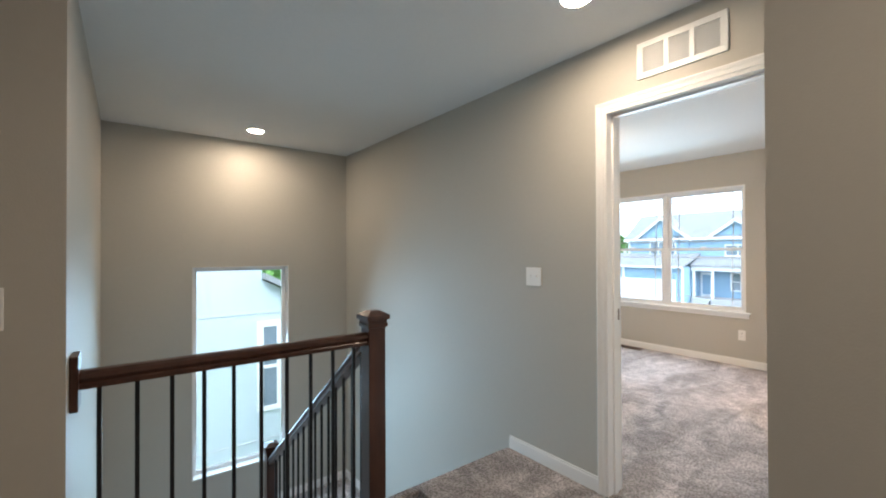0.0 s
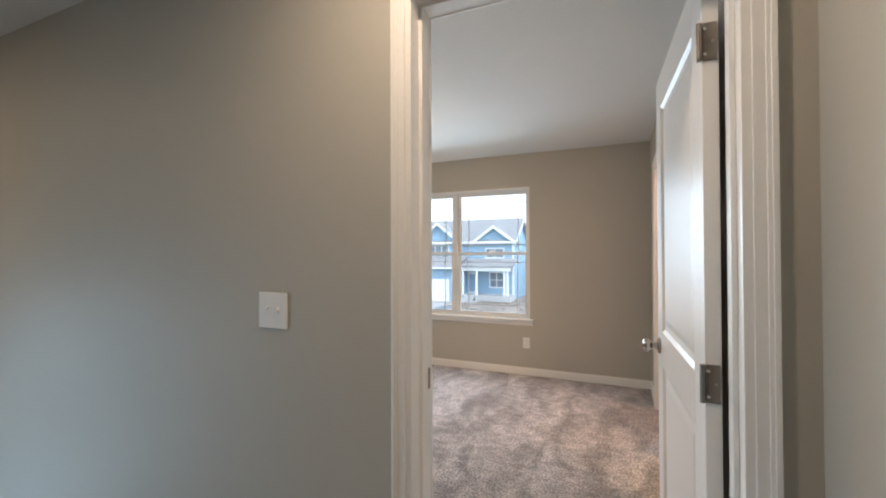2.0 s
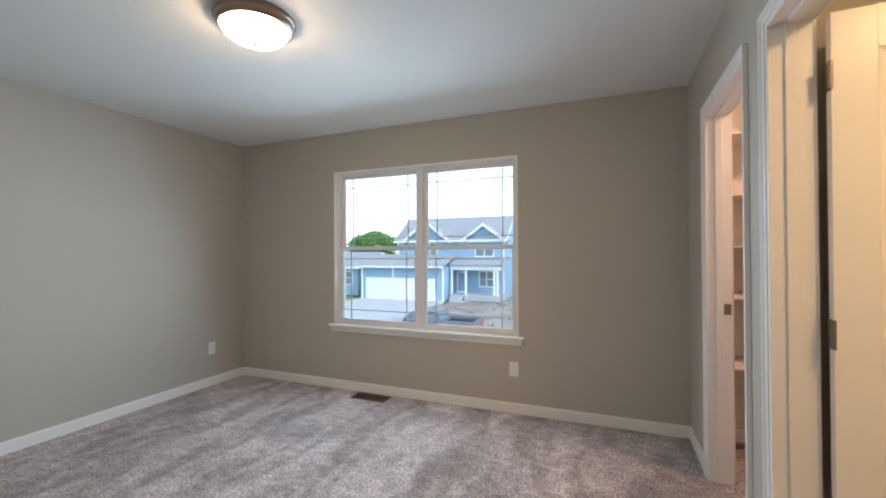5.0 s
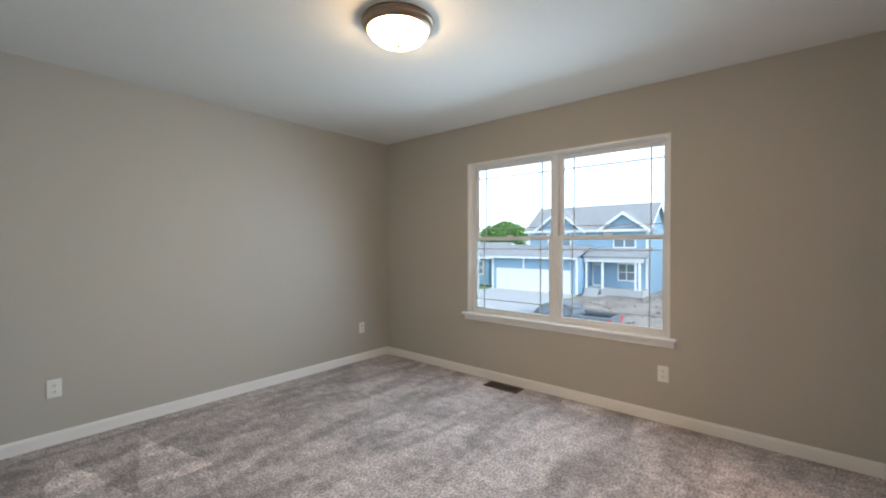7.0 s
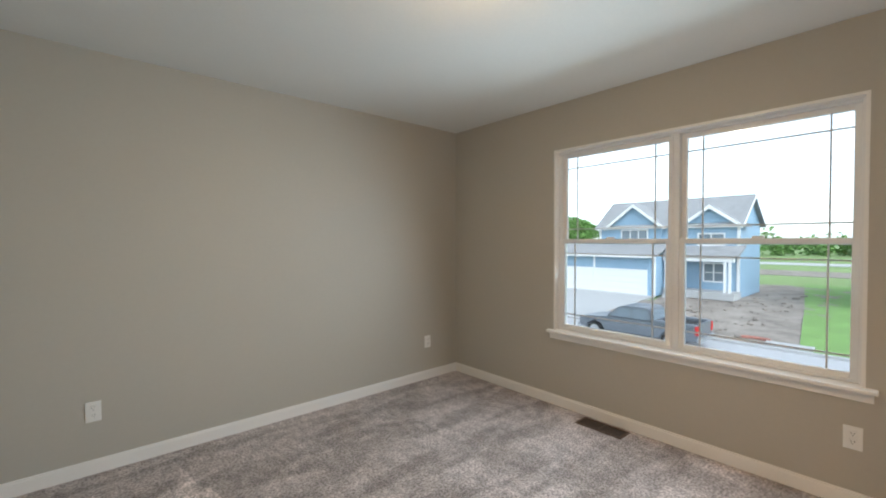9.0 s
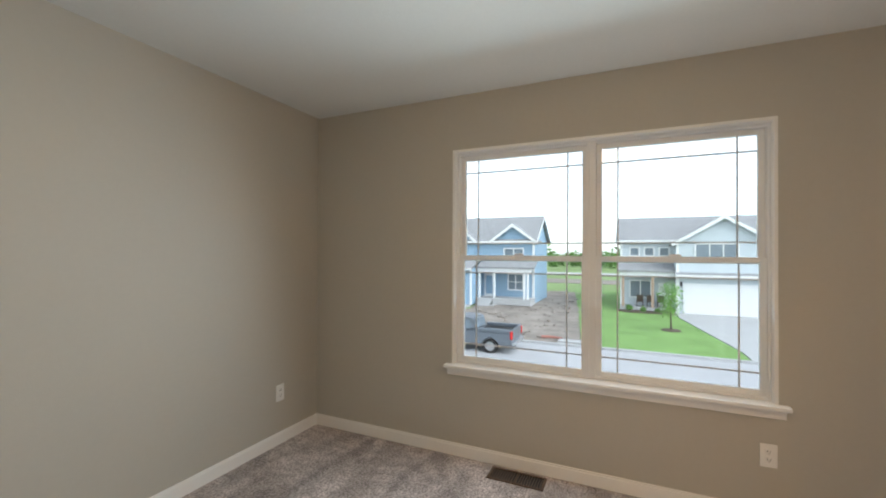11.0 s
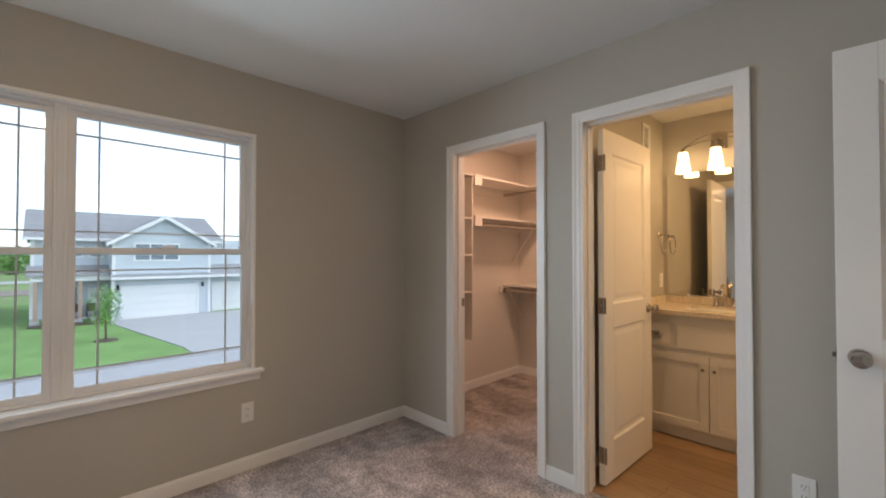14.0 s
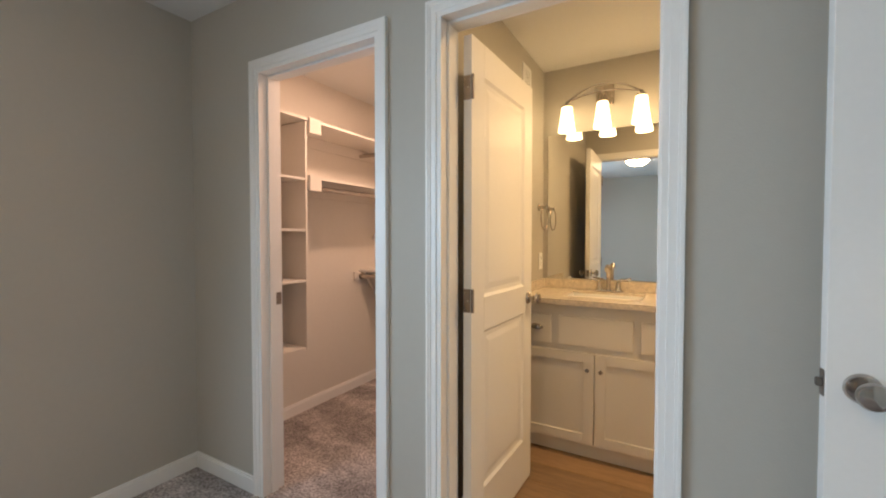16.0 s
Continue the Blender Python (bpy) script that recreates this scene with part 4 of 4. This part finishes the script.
bmesh.ops.create_grid(b, x_segments=60, y_segments=34, size=0.5, matrix=Matrix.Translation((40.2, 10.2, G)) @ Matrix.Diagonal((30, 10.6, 1, 1)))
for v in b.verts:
    v.co.z += 0.10 * noise.noise(v.co * 0.7) + 0.06 * noise.noise(v.co * 2.3) - 0.03
    v.co.y += 0.7 * noise.noise(Vector((v.co.x * 0.4, v.co.y * 0.1, 3)))
solid("bare_soil", b, DIRT, "churned bare brown soil of an unfinished yard", "soil", "structure")
b = nb()
rnd = random.Random(4)
for k in range(160):
    p = Vector((rnd.uniform(26, 47), rnd.uniform(7.2, 14), G + 0.03))
    bmesh.ops.create_icosphere(b, subdivisions=1, radius=rnd.uniform(0.04, 0.16), matrix=Matrix.Translation(p) @ Matrix.Diagonal((1, rnd.uniform(0.6, 1.4), 0.5, 1)))
solid("soil_clods", b, DIRT, "scattered clods and stones on the bare soil", "stones", "stuff")
slab("walkway", [(37.9, 13.6), (40.3, 13.6), (40.3, 15.2), (37.9, 15.2)], G - 0.3, G + 0.05, CONCRETE, "concrete path to the porch steps", "path")
slab("road", [(99, -250), (108, -250), (108, 250), (99, 250)], G - 0.4, G - 0.05, CONCRETE, "pale distant road beyond the field", "road")
slab("bare_soil", [(72, -60), (80, -60), (83, 60), (70, 60)], G - 0.4, G - 0.06, DIRT, "strip of bare soil across the field", "soil")
b = lathe(nb(), [(0.55, 0.0), (0.5, 0.05), (0.3, 0.09)], Matrix.Translation((31.8, 0.6, G)), 20)
solid("mulch_ring", b, BARK, "ring of dark mulch round the young tree", "mulch", "structure")
slab("planting_bed", [(38.9, -0.3), (38.9, 3.0), (39.6, 3.7), (40.3, 3.7), (40.3, -0.3)], G, G + 0.06, BARK, "dark mulched planting bed before the porch", "bed")
b = box(nb(), 25.4, 26.0, 4.6, 6.2, G, G + 0.12, 0.03)
solid("concrete_slab", b, CONCRETE, "loose pale concrete slab at the kerb", "slab")
b = nb()
for k in range(3):
    tube(b, (26.1 + 0.15 * math.sin(k), 6.1 + 0.35 * k, G + 0.10), (26.1 + 0.15 * math.sin(k + 1), 6.1 + 0.35 * (k + 1), G + 0.10), 0.07)
solid("silt_sock", b, WARNRED, "orange-red silt barrier tube along the kerb", "barrier")


def house_window(h, x, y0, y1, z0, z1, cols=1, rows=1):
    f = nb()
    t = 0.11
    for v in [(y0 - t, y0, z0 - t, z1 + t), (y1, y1 + t, z0 - t, z1 + t), (y0, y1, z0 - t, z0), (y0, y1, z1, z1 + t)]:
        box(f, x - 0.06, x - 0.001, *v)
    for k in range(1, cols):
        y = y0 + (y1 - y0) * k / cols
        box(f, x - 0.05, x - 0.001, y - 0.04, y + 0.04, z0, z1)
    for k in range(1, rows):
        z = z0 + (z1 - z0) * k / rows
        box(f, x - 0.045, x - 0.001, y0, y1, z - 0.03, z + 0.03)
    w = part("window", f, OUTTRIM, h)
    part("pane", box(nb(), x - 0.02, x - 0.001, y0, y1, z0, z1), DARKPANE, w, "dark reflecting glass")


def garage_door(h, x, y0, y1, z1):
    f = nb()
    rows = 4
    hgt = (z1 - G) / rows
    for r in range(rows):
        box(f, x - 0.05, x - 0.001, y0, y1, G + hgt * r + 0.01, G + hgt * (r + 1) - 0.01)
        n = max(2, round((y1 - y0) / 0.62))
        for c in range(n):
            a = y0 + (y1 - y0) * c / n
            box(f, x - 0.065, x - 0.049, a + 0.06, a + (y1 - y0) / n - 0.06, G + hgt * r + 0.08, G + hgt * (r + 1) - 0.08)
    d = part("garage_door", f, OUTTRIM, h, "white panelled garage door")
    t = nb()
    for v in [(y0 - 0.14, y0, G, z1 + 0.14), (y1, y1 + 0.14, G, z1 + 0.14), (y0, y1, z1, z1 + 0.14)]:
        box(t, x - 0.08, x - 0.001, *v)
    part("door_trim", t, OUTTRIM, d)


def roof_ridge_y(h, x0, x1, y0, y1, ze, zr, over=0.35):
    """Roof with its ridge along y; gable ends at y0 and y1."""
    xm = (x0 + x1) / 2
    k = (zr - ze) / (xm - x0)
    b = nb()
    prism(b, [(x0 - over, ze - k * over), (xm, zr), (x1 + over, ze - k * over), (x1 + over, ze - k * over + 0.16), (xm, zr + 0.2), (x0 - over, ze - k * over + 0.16)], 1, y0 - over, y1 + over)
    r = part("roof", b, SHINGLE, h, "grey asphalt shingle roof")
    f = nb()
    for y in (y0 - over - 0.04, y1 + over):
        prism(f, [(x0 - over, ze - k * over - 0.1), (xm, zr - 0.1), (x1 + over, ze - k * over - 0.1), (x1 + over, ze - k * over + 0.1), (xm, zr + 0.12), (x0 - over, ze - k * over + 0.1)], 1, y, y + 0.04)
    box(f, x0 - over - 0.08, x0 - over, y0 - over, y1 + over, ze - k * over - 0.06, ze - k * over + 0.14)
    part("fascia", f, OUTTRIM, r)


def front_gable(h, x, y0, y1, ze, zp, xb, wall_m, over=0.35):
    """Street-facing gable whose ridge runs back along x to xb."""
    ymid = (y0 + y1) / 2
    k = (zp - ze) / (ymid - y0)
    part("gable_wall", prism(nb(), [(y0, ze - 0.05), (y1, ze - 0.05), (ymid, zp)], 0, x, x + 0.15), wall_m, h)
    b = prism(nb(), [(y0 - over, ze - k * over), (ymid, zp), (y1 + over, ze - k * over), (y1 + over, ze - k * over + 0.16), (ymid, zp + 0.18), (y0 - over, ze - k * over + 0.16)], 0, x - over, xb)
    r = part("gable_roof", b, SHINGLE, h, "grey asphalt shingle gable roof")
    f = prism(nb(), [(y0 - over, ze - k * over - 0.12), (ymid, zp - 0.12), (y1 + over, ze - k * over - 0.12), (y1 + over, ze - k * over + 0.14), (ymid, zp + 0.17), (y0 - over, ze - k * over + 0.14)], 0, x - over - 0.05, x - over)
    part("fascia", f, OUTTRIM, r, "white gable trim")


def blue_house():
    h = thing("house", "blue two-storey house with white trim and three-car garage", "house", pose(0, 0, 0))
    b = nb()
    box(b, 41.0, 47.4, 10.75, 21.9, G, 2.6)
    box(b, 40.9, 41.05, 16.3, 20.9, 0.6, 2.6)
    prism(b, [(41.0, 2.6), (47.4, 2.6), (44.2, 4.75)], 1, 10.75, 21.9)
    part("wall", b, BLUE, h, "blue lap siding")
    roof_ridge_y(h, 41.0, 47.4, 10.75, 21.9, 2.6, 4.8)
    front_gable(h, 40.85, 16.3, 20.9, 2.55, 4.35, 44.0, BLUE)
    front_gable(h, 40.85, 10.75, 14.5, 2.55, 3.9, 43.0, BLUE)
    house_window(h, 40.88, 17.5, 19.7, 1.0, 2.15, 3, 1)
    house_window(h, 41.0, 11.75, 13.45, 0.95, 1.75, 2, 1)
    b = box(nb(), 37.8, 41.0, 15.6, 24.3, G, 0.0)
    box(b, 41.0, 46, 21.9, 24.3, G, 0.0)
    part("garage_wall", b, BLUE, h, "blue lap siding")
    b = prism(nb(), [(37.3, -0.1), (41.1, 1.0), (41.1, 1.15), (37.3, 0.06)], 1, 15.4, 24.7)
    r = part("garage_roof", b, SHINGLE, h, "grey asphalt shingle roof")
    part("gutter", box(nb(), 37.2, 37.34, 15.4, 24.7, -0.12, 0.04), OUTTRIM, r)
    garage_door(h, 37.8, 21.0, 23.6, -1.25)
    garage_door(h, 37.8, 16.3, 20.5, -1.25)
    cb = nb()
    for y in (15.6, 20.75, 24.2):
        box(cb, 37.74, 37.799, y - 0.09, y + 0.09, G, 0.0)
    part("corner_board", cb, OUTTRIM, h)
    b = prism(nb(), [(39.0, 0.0), (41.1, 0.75), (41.1, 0.9), (39.0, 0.16)], 1, 10.3, 15.5)
    r = part("porch_roof", b, SHINGLE, h, "grey asphalt shingle porch roof")
    part("porch_beam", box(nb(), 39.15, 39.4, 10.6, 15.5, -0.35, 0.02), OUTTRIM, r)
    part("porch_floor", box(nb(), 39.1, 41.0, 10.6, 15.5, G, G + 0.55), CONCRETE, h)
    for y in (10.9, 11.2, 13.9, 15.3):
        part("porch_post", box(nb(), 39.2, 39.36, y - 0.08, y + 0.08, G + 0.55, -0.35), OUTTRIM, h)
    house_window(h, 41.0, 11.75, 13.05, -1.95, -0.6, 2, 2)
    b = box(nb(), 40.94, 40.999, 14.45, 15.4, G + 0.55, -0.55)
    d = part("front_door", b, OUTTRIM, h, "pale front door")
    part("panel", box(nb(), 40.92, 40.945, 14.6, 15.25, G + 0.75, -0.75), BLUE, d)
    for k in range(3):
        part("porch_step", box(nb(), 38.2 + 0.3 * k, 39.1, 14.0, 15.2, G, G + 0.18 * (k + 1)), CONCRETE, h)
    cb = nb()
    for y in (10.77, 21.88):
        box(cb, 40.95, 40.999, y - 0.1, y + 0.1, G, 2.6)
    box(cb, 40.83, 40.999, 16.2, 21.0, 0.72, 0.84)
    box(cb, 40.83, 40.999, 10.75, 14.5, 0.62, 0.74)
    box(cb, 40.86, 40.999, 10.9, 14.4, 2.28, 2.44)
    part("corner_board", cb, OUTTRIM, h)


def grey_house():
    h = thing("house", "pale grey-blue two-storey house with white garage doors", "house", pose(0, 0, 0))
    b = nb()
    box(b, 42.0, 53.0, -9.7, 3.6, G, 2.5)
    prism(b, [(42.0, 2.5), (53.0, 2.5), (47.5, 4.6)], 1, -7.6, 3.6)
    part("wall", b, PALE, h, "pale grey-blue lap siding")
    roof_ridge_y(h, 42.0, 53.0, -7.6, 3.6, 2.5, 4.6)
    b = box(nb(), 40.0, 42.0, -6.5, -0.4, G, 2.35)
    part("garage_wall", b, PALE, h, "pale grey-blue lap siding")
    front_gable(h, 39.95, -6.5, -0.4, 2.25, 4.1, 46.0, PALE)
    house_window(h, 40.0, -4.3, -1.7, 1.0, 2.1, 3, 1)
    b = box(nb(), 40.6, 42.0, -9.7, -6.5, G, 0.0)
    part("side_garage_wall", b, PALE, h)
    b = prism(nb(), [(39.5, -0.35), (42.1, 0.45), (42.1, 0.6), (39.5, -0.18)], 1, -10.0, -0.3)
    r = part("garage_roof", b, SHINGLE, h, "grey shingle skirt roof above the garage")
    part("gutter", box(nb(), 39.4, 39.54, -10.0, -0.3, -0.38, -0.2), OUTTRIM, r)
    garage_door(h, 40.0, -5.55, -1.0, -1.0)
    garage_door(h, 40.6, -9.1, -6.9, -1.0)
    for y in (2.5, 1.4, 0.3):
        house_window(h, 42.0, y - 0.3, y + 0.3, 1.25, 1.85)
    b = prism(nb(), [(40.2, -0.1), (42.1, 0.5), (42.1, 0.65), (40.2, 0.06)], 1, -0.4, 3.8)
    part("porch_roof", b, SHINGLE, h, "grey asphalt shingle porch roof")
    part("porch_beam", box(nb(), 40.35, 40.6, -0.4, 3.6, -0.4, -0.09), OUTTRIM, h)
    for y in (3.35, 1.2):
        part("porch_post", box(nb(), 40.38, 40.58, y - 0.1, y + 0.1, G + 0.3, -0.4), TANWOOD, h, "tan wooden porch post")
    part("porch_floor", box(nb(), 40.3, 42.0, -0.4, 3.6, G, G + 0.3), CONCRETE, h)
    part("front_door", box(nb(), 41.93, 41.999, -0.2, 0.72, G + 0.3, -1.0), OUTTRIM, h, "pale front door")
    house_window(h, 42.0, 1.3, 2.8, -2.2, -0.9, 2, 1)
    cb = nb()
    for x, y in ((39.96, -0.48), (39.96, -6.42), (41.96, 3.52)):
        box(cb, x, x + 0.039, y - 0.1, y + 0.1, G, 2.3)
    part("corner_board", cb, OUTTRIM, h)
    for y in (-0.72, -5.95):
        part("wall_lantern", box(nb(), 39.86, 39.999, y - 0.07, y + 0.07, -1.1, -0.75, 0.02), IRON, h)


blue_house()
grey_house()


def far_house(x, y0, y1, ze, zr, material, label):
    h = thing("house", label, "house", pose(0, 0, 0))
    b = nb()
    box(b, x, x + 9, y0, y1, G, ze)
    prism(b, [(x, ze), (x + 9, ze), (x + 4.5, zr)], 1, y0, y1)
    part("wall", b, material, h)
    roof_ridge_y(h, x, x + 9, y0, y1, ze, zr)
    n = int((y1 - y0) // 2.4)
    for k in range(n):
        y = y0 + (y1 - y0) * (k + 0.5) / n
        if ze > 1:
            house_window(h, x, y - 0.5, y + 0.5, ze - 1.9, ze - 0.7, 1, 2)
        house_window(h, x, y - 0.5, y + 0.5, -2.0, -0.7, 1, 2)


far_house(66, -21.5, -14.5, 2.2, 3.3, BLUE, "distant blue house behind the grey one")
far_house(40, 26.2, 36, -0.2, 1.2, BLUE, "blue single-storey house beyond the three-car garage")

nh = thing("house", "white-sided neighbouring house seen from the stairwell", "house", pose(0, 0, 0))
part("wall", prism(nb(), [(-9.3, G), (3.3, G), (3.3, 0.6), (2.95, 0.78), (2.95, 2.3), (-3.2, 5.4), (-9.3, 2.3)], 1, 9.0, 20), PANEL, nh, "pale smooth panel siding")
b = nb()
for s in (-1, 1):
    prism(b, [(-3.2 + s * 6.55, 2.1), (-3.2, 5.4), (-3.2, 5.58), (-3.2 + s * 6.55, 2.28)], 1, 8.7, 20.3)
part("roof", b, SHINGLE, nh, "grey asphalt shingle roof")
b = prism(nb(), [(2.955, 0.80), (3.55, 0.50), (3.55, 0.60), (2.955, 0.92)], 1, 8.75, 20.2)
r = part("side_roof", b, SHINGLE, nh, "grey asphalt shingle lean-to roof")
part("gutter", box(nb(), 3.5, 3.62, 8.75, 20.2, 0.46, 0.58, 0.02), VINYL, r)
part("downspout", tube(nb(), (3.38, 8.93, 0.5), (3.38, 8.93, G), 0.04), VINYL, nh)
for z in (0.14, -2.3):
    part("panel_joint", box(nb(), -9.3, 3.3, 8.988, 8.999, z - 0.012, z + 0.012), GRILLE, nh, "grey joint between siding panels")
b = nb()
for v in [(2.86, 2.97, -1.75, -0.02), (3.22, 3.29, -1.75, -0.02), (2.97, 3.22, -1.75, -1.66), (2.97, 3.22, -0.13, -0.02)]:
    box(b, v[0], v[1], 8.95, 8.999, v[2], v[3])
box(b, 2.97, 3.22, 8.955, 8.999, -0.93, -0.87)
w = part("window", b, OUTTRIM, nh)
for z0, z1 in ((-1.66, -0.93), (-0.87, -0.13)):
    part("pane", box(nb(), 2.97, 3.22, 8.97, 8.999, z0, z1), DARKPANE, w, "dark reflecting glass")

# ---- pickup truck ----
tk = thing("pickup_truck", "slate-grey crew-cab pickup truck parked at the kerb", "truck", pose(23.0, 7.7, G - 0.06) @ Matrix.Diagonal((1, 0.93, 0.82, 1)))
b = prism(nb(), [(0.0, 0.55), (0.0, 1.18), (1.85, 1.18), (1.86, 1.2), (3.95, 1.2), (4.6, 1.14), (5.5, 1.05), (5.62, 0.9), (5.62, 0.5), (5.3, 0.42), (5.2, 0.42), (5.05, 0.72), (4.75, 0.9), (4.4, 0.72), (4.25, 0.42), (1.55, 0.42), (1.4, 0.72), (1.1, 0.9), (0.8, 0.72), (0.62, 0.45)], 0, -0.95, 0.95)
bmesh.ops.bevel(b, geom=[e for e in b.edges if abs(e.verts[0].co.x - e.verts[1].co.x) < 0.01], offset=0.05, segments=2, affect="EDGES")
part("body", b, TRUCK, tk, "", True)
b = prism(nb(), [(1.9, 1.2), (2.05, 1.82), (2.3, 1.9), (3.3, 1.9), (3.55, 1.82), (4.2, 1.2)], 0, -0.82, 0.82)
bmesh.ops.bevel(b, geom=b.edges[:], offset=0.05, segments=2, affect="EDGES")
part("cab", b, TRUCK, tk, "", True)
for s in (-1, 1):
    for y0, y1, y2, y3 in ((2.12, 2.2, 2.85, 2.85), (2.95, 2.95, 3.45, 3.9)):
        part("side_window", prism(nb(), [(y0, 1.27), (y1, 1.76), (y2, 1.76), (y3, 1.27)], 0, s * 0.822 - 0.006, s * 0.822 + 0.006), DARKPANE, tk)
part("rear_window", prism(nb(), [(1.925, 1.3), (2.03, 1.75), (2.0, 1.75), (1.895, 1.3)], 0, -0.6, 0.6), DARKPANE, tk)
part("bed_floor", box(nb(), -0.75, 0.75, 0.1, 1.8, 1.17, 1.195), RUBBER, tk, "black bed liner")
for s in (-1, 1):
    part("bed_rail", box(nb(), s * 0.86 - 0.09, s * 0.86 + 0.09, 0.02, 1.9, 1.17, 1.38, 0.04), TRUCK, tk)
    part("tail_lamp", box(nb(), s * 0.86 - 0.1, s * 0.86 + 0.1, -0.03, 0.08, 0.85, 1.3, 0.02), REDLAMP, tk, "red tail lamp")
part("tailgate", box(nb(), -0.76, 0.76, -0.01, 0.07, 0.75, 1.37, 0.02), TRUCK, tk)
part("bumper", box(nb(), -0.92, 0.92, -0.14, 0.02, 0.5, 0.7, 0.04), ALLOY, tk, "chrome rear bumper")
part("front_bumper", box(nb(), -0.92, 0.92, 5.58, 5.72, 0.42, 0.65, 0.04), ALLOY, tk)
for y in (1.1, 4.74):
    for s in (-1, 1):
        wh = part("wheel", tube(nb(), (s * 0.72, y, 0.39), (s * 0.96, y, 0.39), 0.39, seg=28), RUBBER, tk, "black tyre", True)
        part("rim", lathe(nb(), [(0.25, -0.01), (0.25, 0.012), (0.2, 0.02), (0.06, 0.004), (0.05, 0.02)], Matrix.Translation((s * 0.96, y, 0.39)) @ pose(0, 0, 0, 0, 90 * s, 0), 20), ALLOY, wh, "silver alloy rim", True)

# ---- trees and shrubs ----


def leaf_cloud(b, rnd, centre, radii, count, size):
    for k in range(count):
        while True:
            d = Vector((rnd.uniform(-1, 1), rnd.uniform(-1, 1), rnd.uniform(-1, 1)))
            if 0.25 < d.length < 1:
                break
        lump = 0.75 + 0.5 * noise.noise(d * 2.3 + Vector(centre))
        p = Vector(centre) + Vector((d.x * radii[0], d.y * radii[1], d.z * radii[2])) * lump
        q = Euler((rnd.uniform(0, 6.3), rnd.uniform(0, 6.3), rnd.uniform(0, 6.3))).to_matrix()
        s = size * rnd.uniform(0.6, 1.3)
        vs = [b.verts.new(p + q @ Vector(v) * s) for v in ((0, -1, 0), (0.45, 0, 0.12), (0, 1, 0), (-0.45, 0, 0.12))]
        b.faces.new(vs)


def tree(name, x, y, h, w, material, label, seed, leaves, size, category="tree"):
    rnd = random.Random(seed)
    t = thing(name, label, category, pose(x, y, G - 0.05))
    b = tube(nb(), (0, 0, 0), (0.05, 0.03, h * 0.55), h * 0.018 + 0.015, h * 0.009, 10)
    for k in range(7):
        a = k * 2.4
        z = h * (0.3 + 0.07 * k)
        tube(b, (0.03, 0.02, z), (math.cos(a) * w * 0.5, math.sin(a) * w * 0.5, z + h * 0.2), h * 0.007 + 0.004, 0.004, 6)
    part("trunk", b, BARK, t)
    b = nb()
    for k in range(9):
        a = k * 2.4
        leaf_cloud(b, rnd, (math.cos(a) * w * 0.33 * rnd.random(), math.sin(a) * w * 0.33 * rnd.random(), h * (0.38 + 0.065 * k)), (w * 0.42, w * 0.42, h * 0.16), leaves // 9, size)
    part("crown", b, material, t)
    return t


tree("young_tree", 31.8, 0.6, 2.9, 1.5, LEAFBRIGHT, "young staked street tree with light green leaves", 3, 1200, 0.065)
for k, (x, y, s) in enumerate(((39.6, 1.9, 0.5), (39.5, 0.9, 0.42), (39.7, 0.0, 0.5), (39.8, 2.9, 0.6))):
    rnd = random.Random(20 + k)
    sh = thing("shrub", "small round green shrub in the porch bed", "shrub", pose(x, y, G), group="porch shrubs")
    b = nb()
    leaf_cloud(b, rnd, (0, 0, s * 0.45), (s * 0.6, s * 0.6, s * 0.55), 260, 0.07)
    part("foliage", b, LEAF, sh)
for k in range(3):
    y = 0.6 + 0.75 * k
    ch = thing("porch_chair", "small red-brown patio chair on the porch", "chair", pose(41.1, y, G + 0.3), group="porch chairs")
    part("seat", box(nb(), -0.25, 0.25, -0.25, 0.25, 0.38, 0.43, 0.01), BARK, ch)
    part("backrest", box(nb(), 0.2, 0.25, -0.25, 0.25, 0.43, 0.9, 0.01), BARK, ch)
    for sx in (-0.22, 0.22):
        for sy in (-0.22, 0.22):
            part("leg", box(nb(), sx - 0.025, sx + 0.025, sy - 0.025, sy + 0.025, 0, 0.38), BARK, ch)
rnd = random.Random(9)
b = nb()
for k in range(150):
    y = -120 + 2.3 * k
    x = 150 + rnd.uniform(-12, 14)
    s = rnd.uniform(0.7, 1.45)
    leaf_cloud(b, rnd, (x, y, G + 2.4 * s), (3.2 * s, 3.0 * s, 3.8 * s), 110, 0.8)
solid("far_woods", b, LEAF, "distant line of leafy green trees", "trees", "stuff")
for k, (x, y, h) in enumerate(((92, 56, 10), (88, 51, 8.5), (95, 62, 9.5))):
    tree("tree", x, y, h, 7, LEAF, "tall leafy tree behind the blue house", 40 + k, 2700, 0.45)
tree("tree", 6.5, 24, 8, 5, LEAFBRIGHT, "leafy green tree behind the white neighbouring house", 55, 1800, 0.3)

# ---- bathroom floor planks ----
pw, pl = 0.18, 1.2
plank_mesh = mesh_of("plank", box(nb(), -pl / 2 + 0.001, pl / 2 - 0.001, -pw / 2 + 0.001, pw / 2 - 0.001, -0.006, 0.006, 0.0015), PLANK)
for r in range(9):
    for c in range(3):
        x = 3.45 + pl * c + (0.47 * r) % pl - 0.4
        y = BB + 0.03 + pw * r
        lo, hi = max(x - pl / 2, 3.33), min(x + pl / 2, 4.935)
        if hi - lo > 0.05:
            o = new("plank", plank_mesh)
            o.parent = bath_floor
            o.matrix_world = Matrix.Translation(((lo + hi) / 2, y, -0.006)) @ Matrix.Diagonal(((hi - lo) / pl, 1, 1, 1))
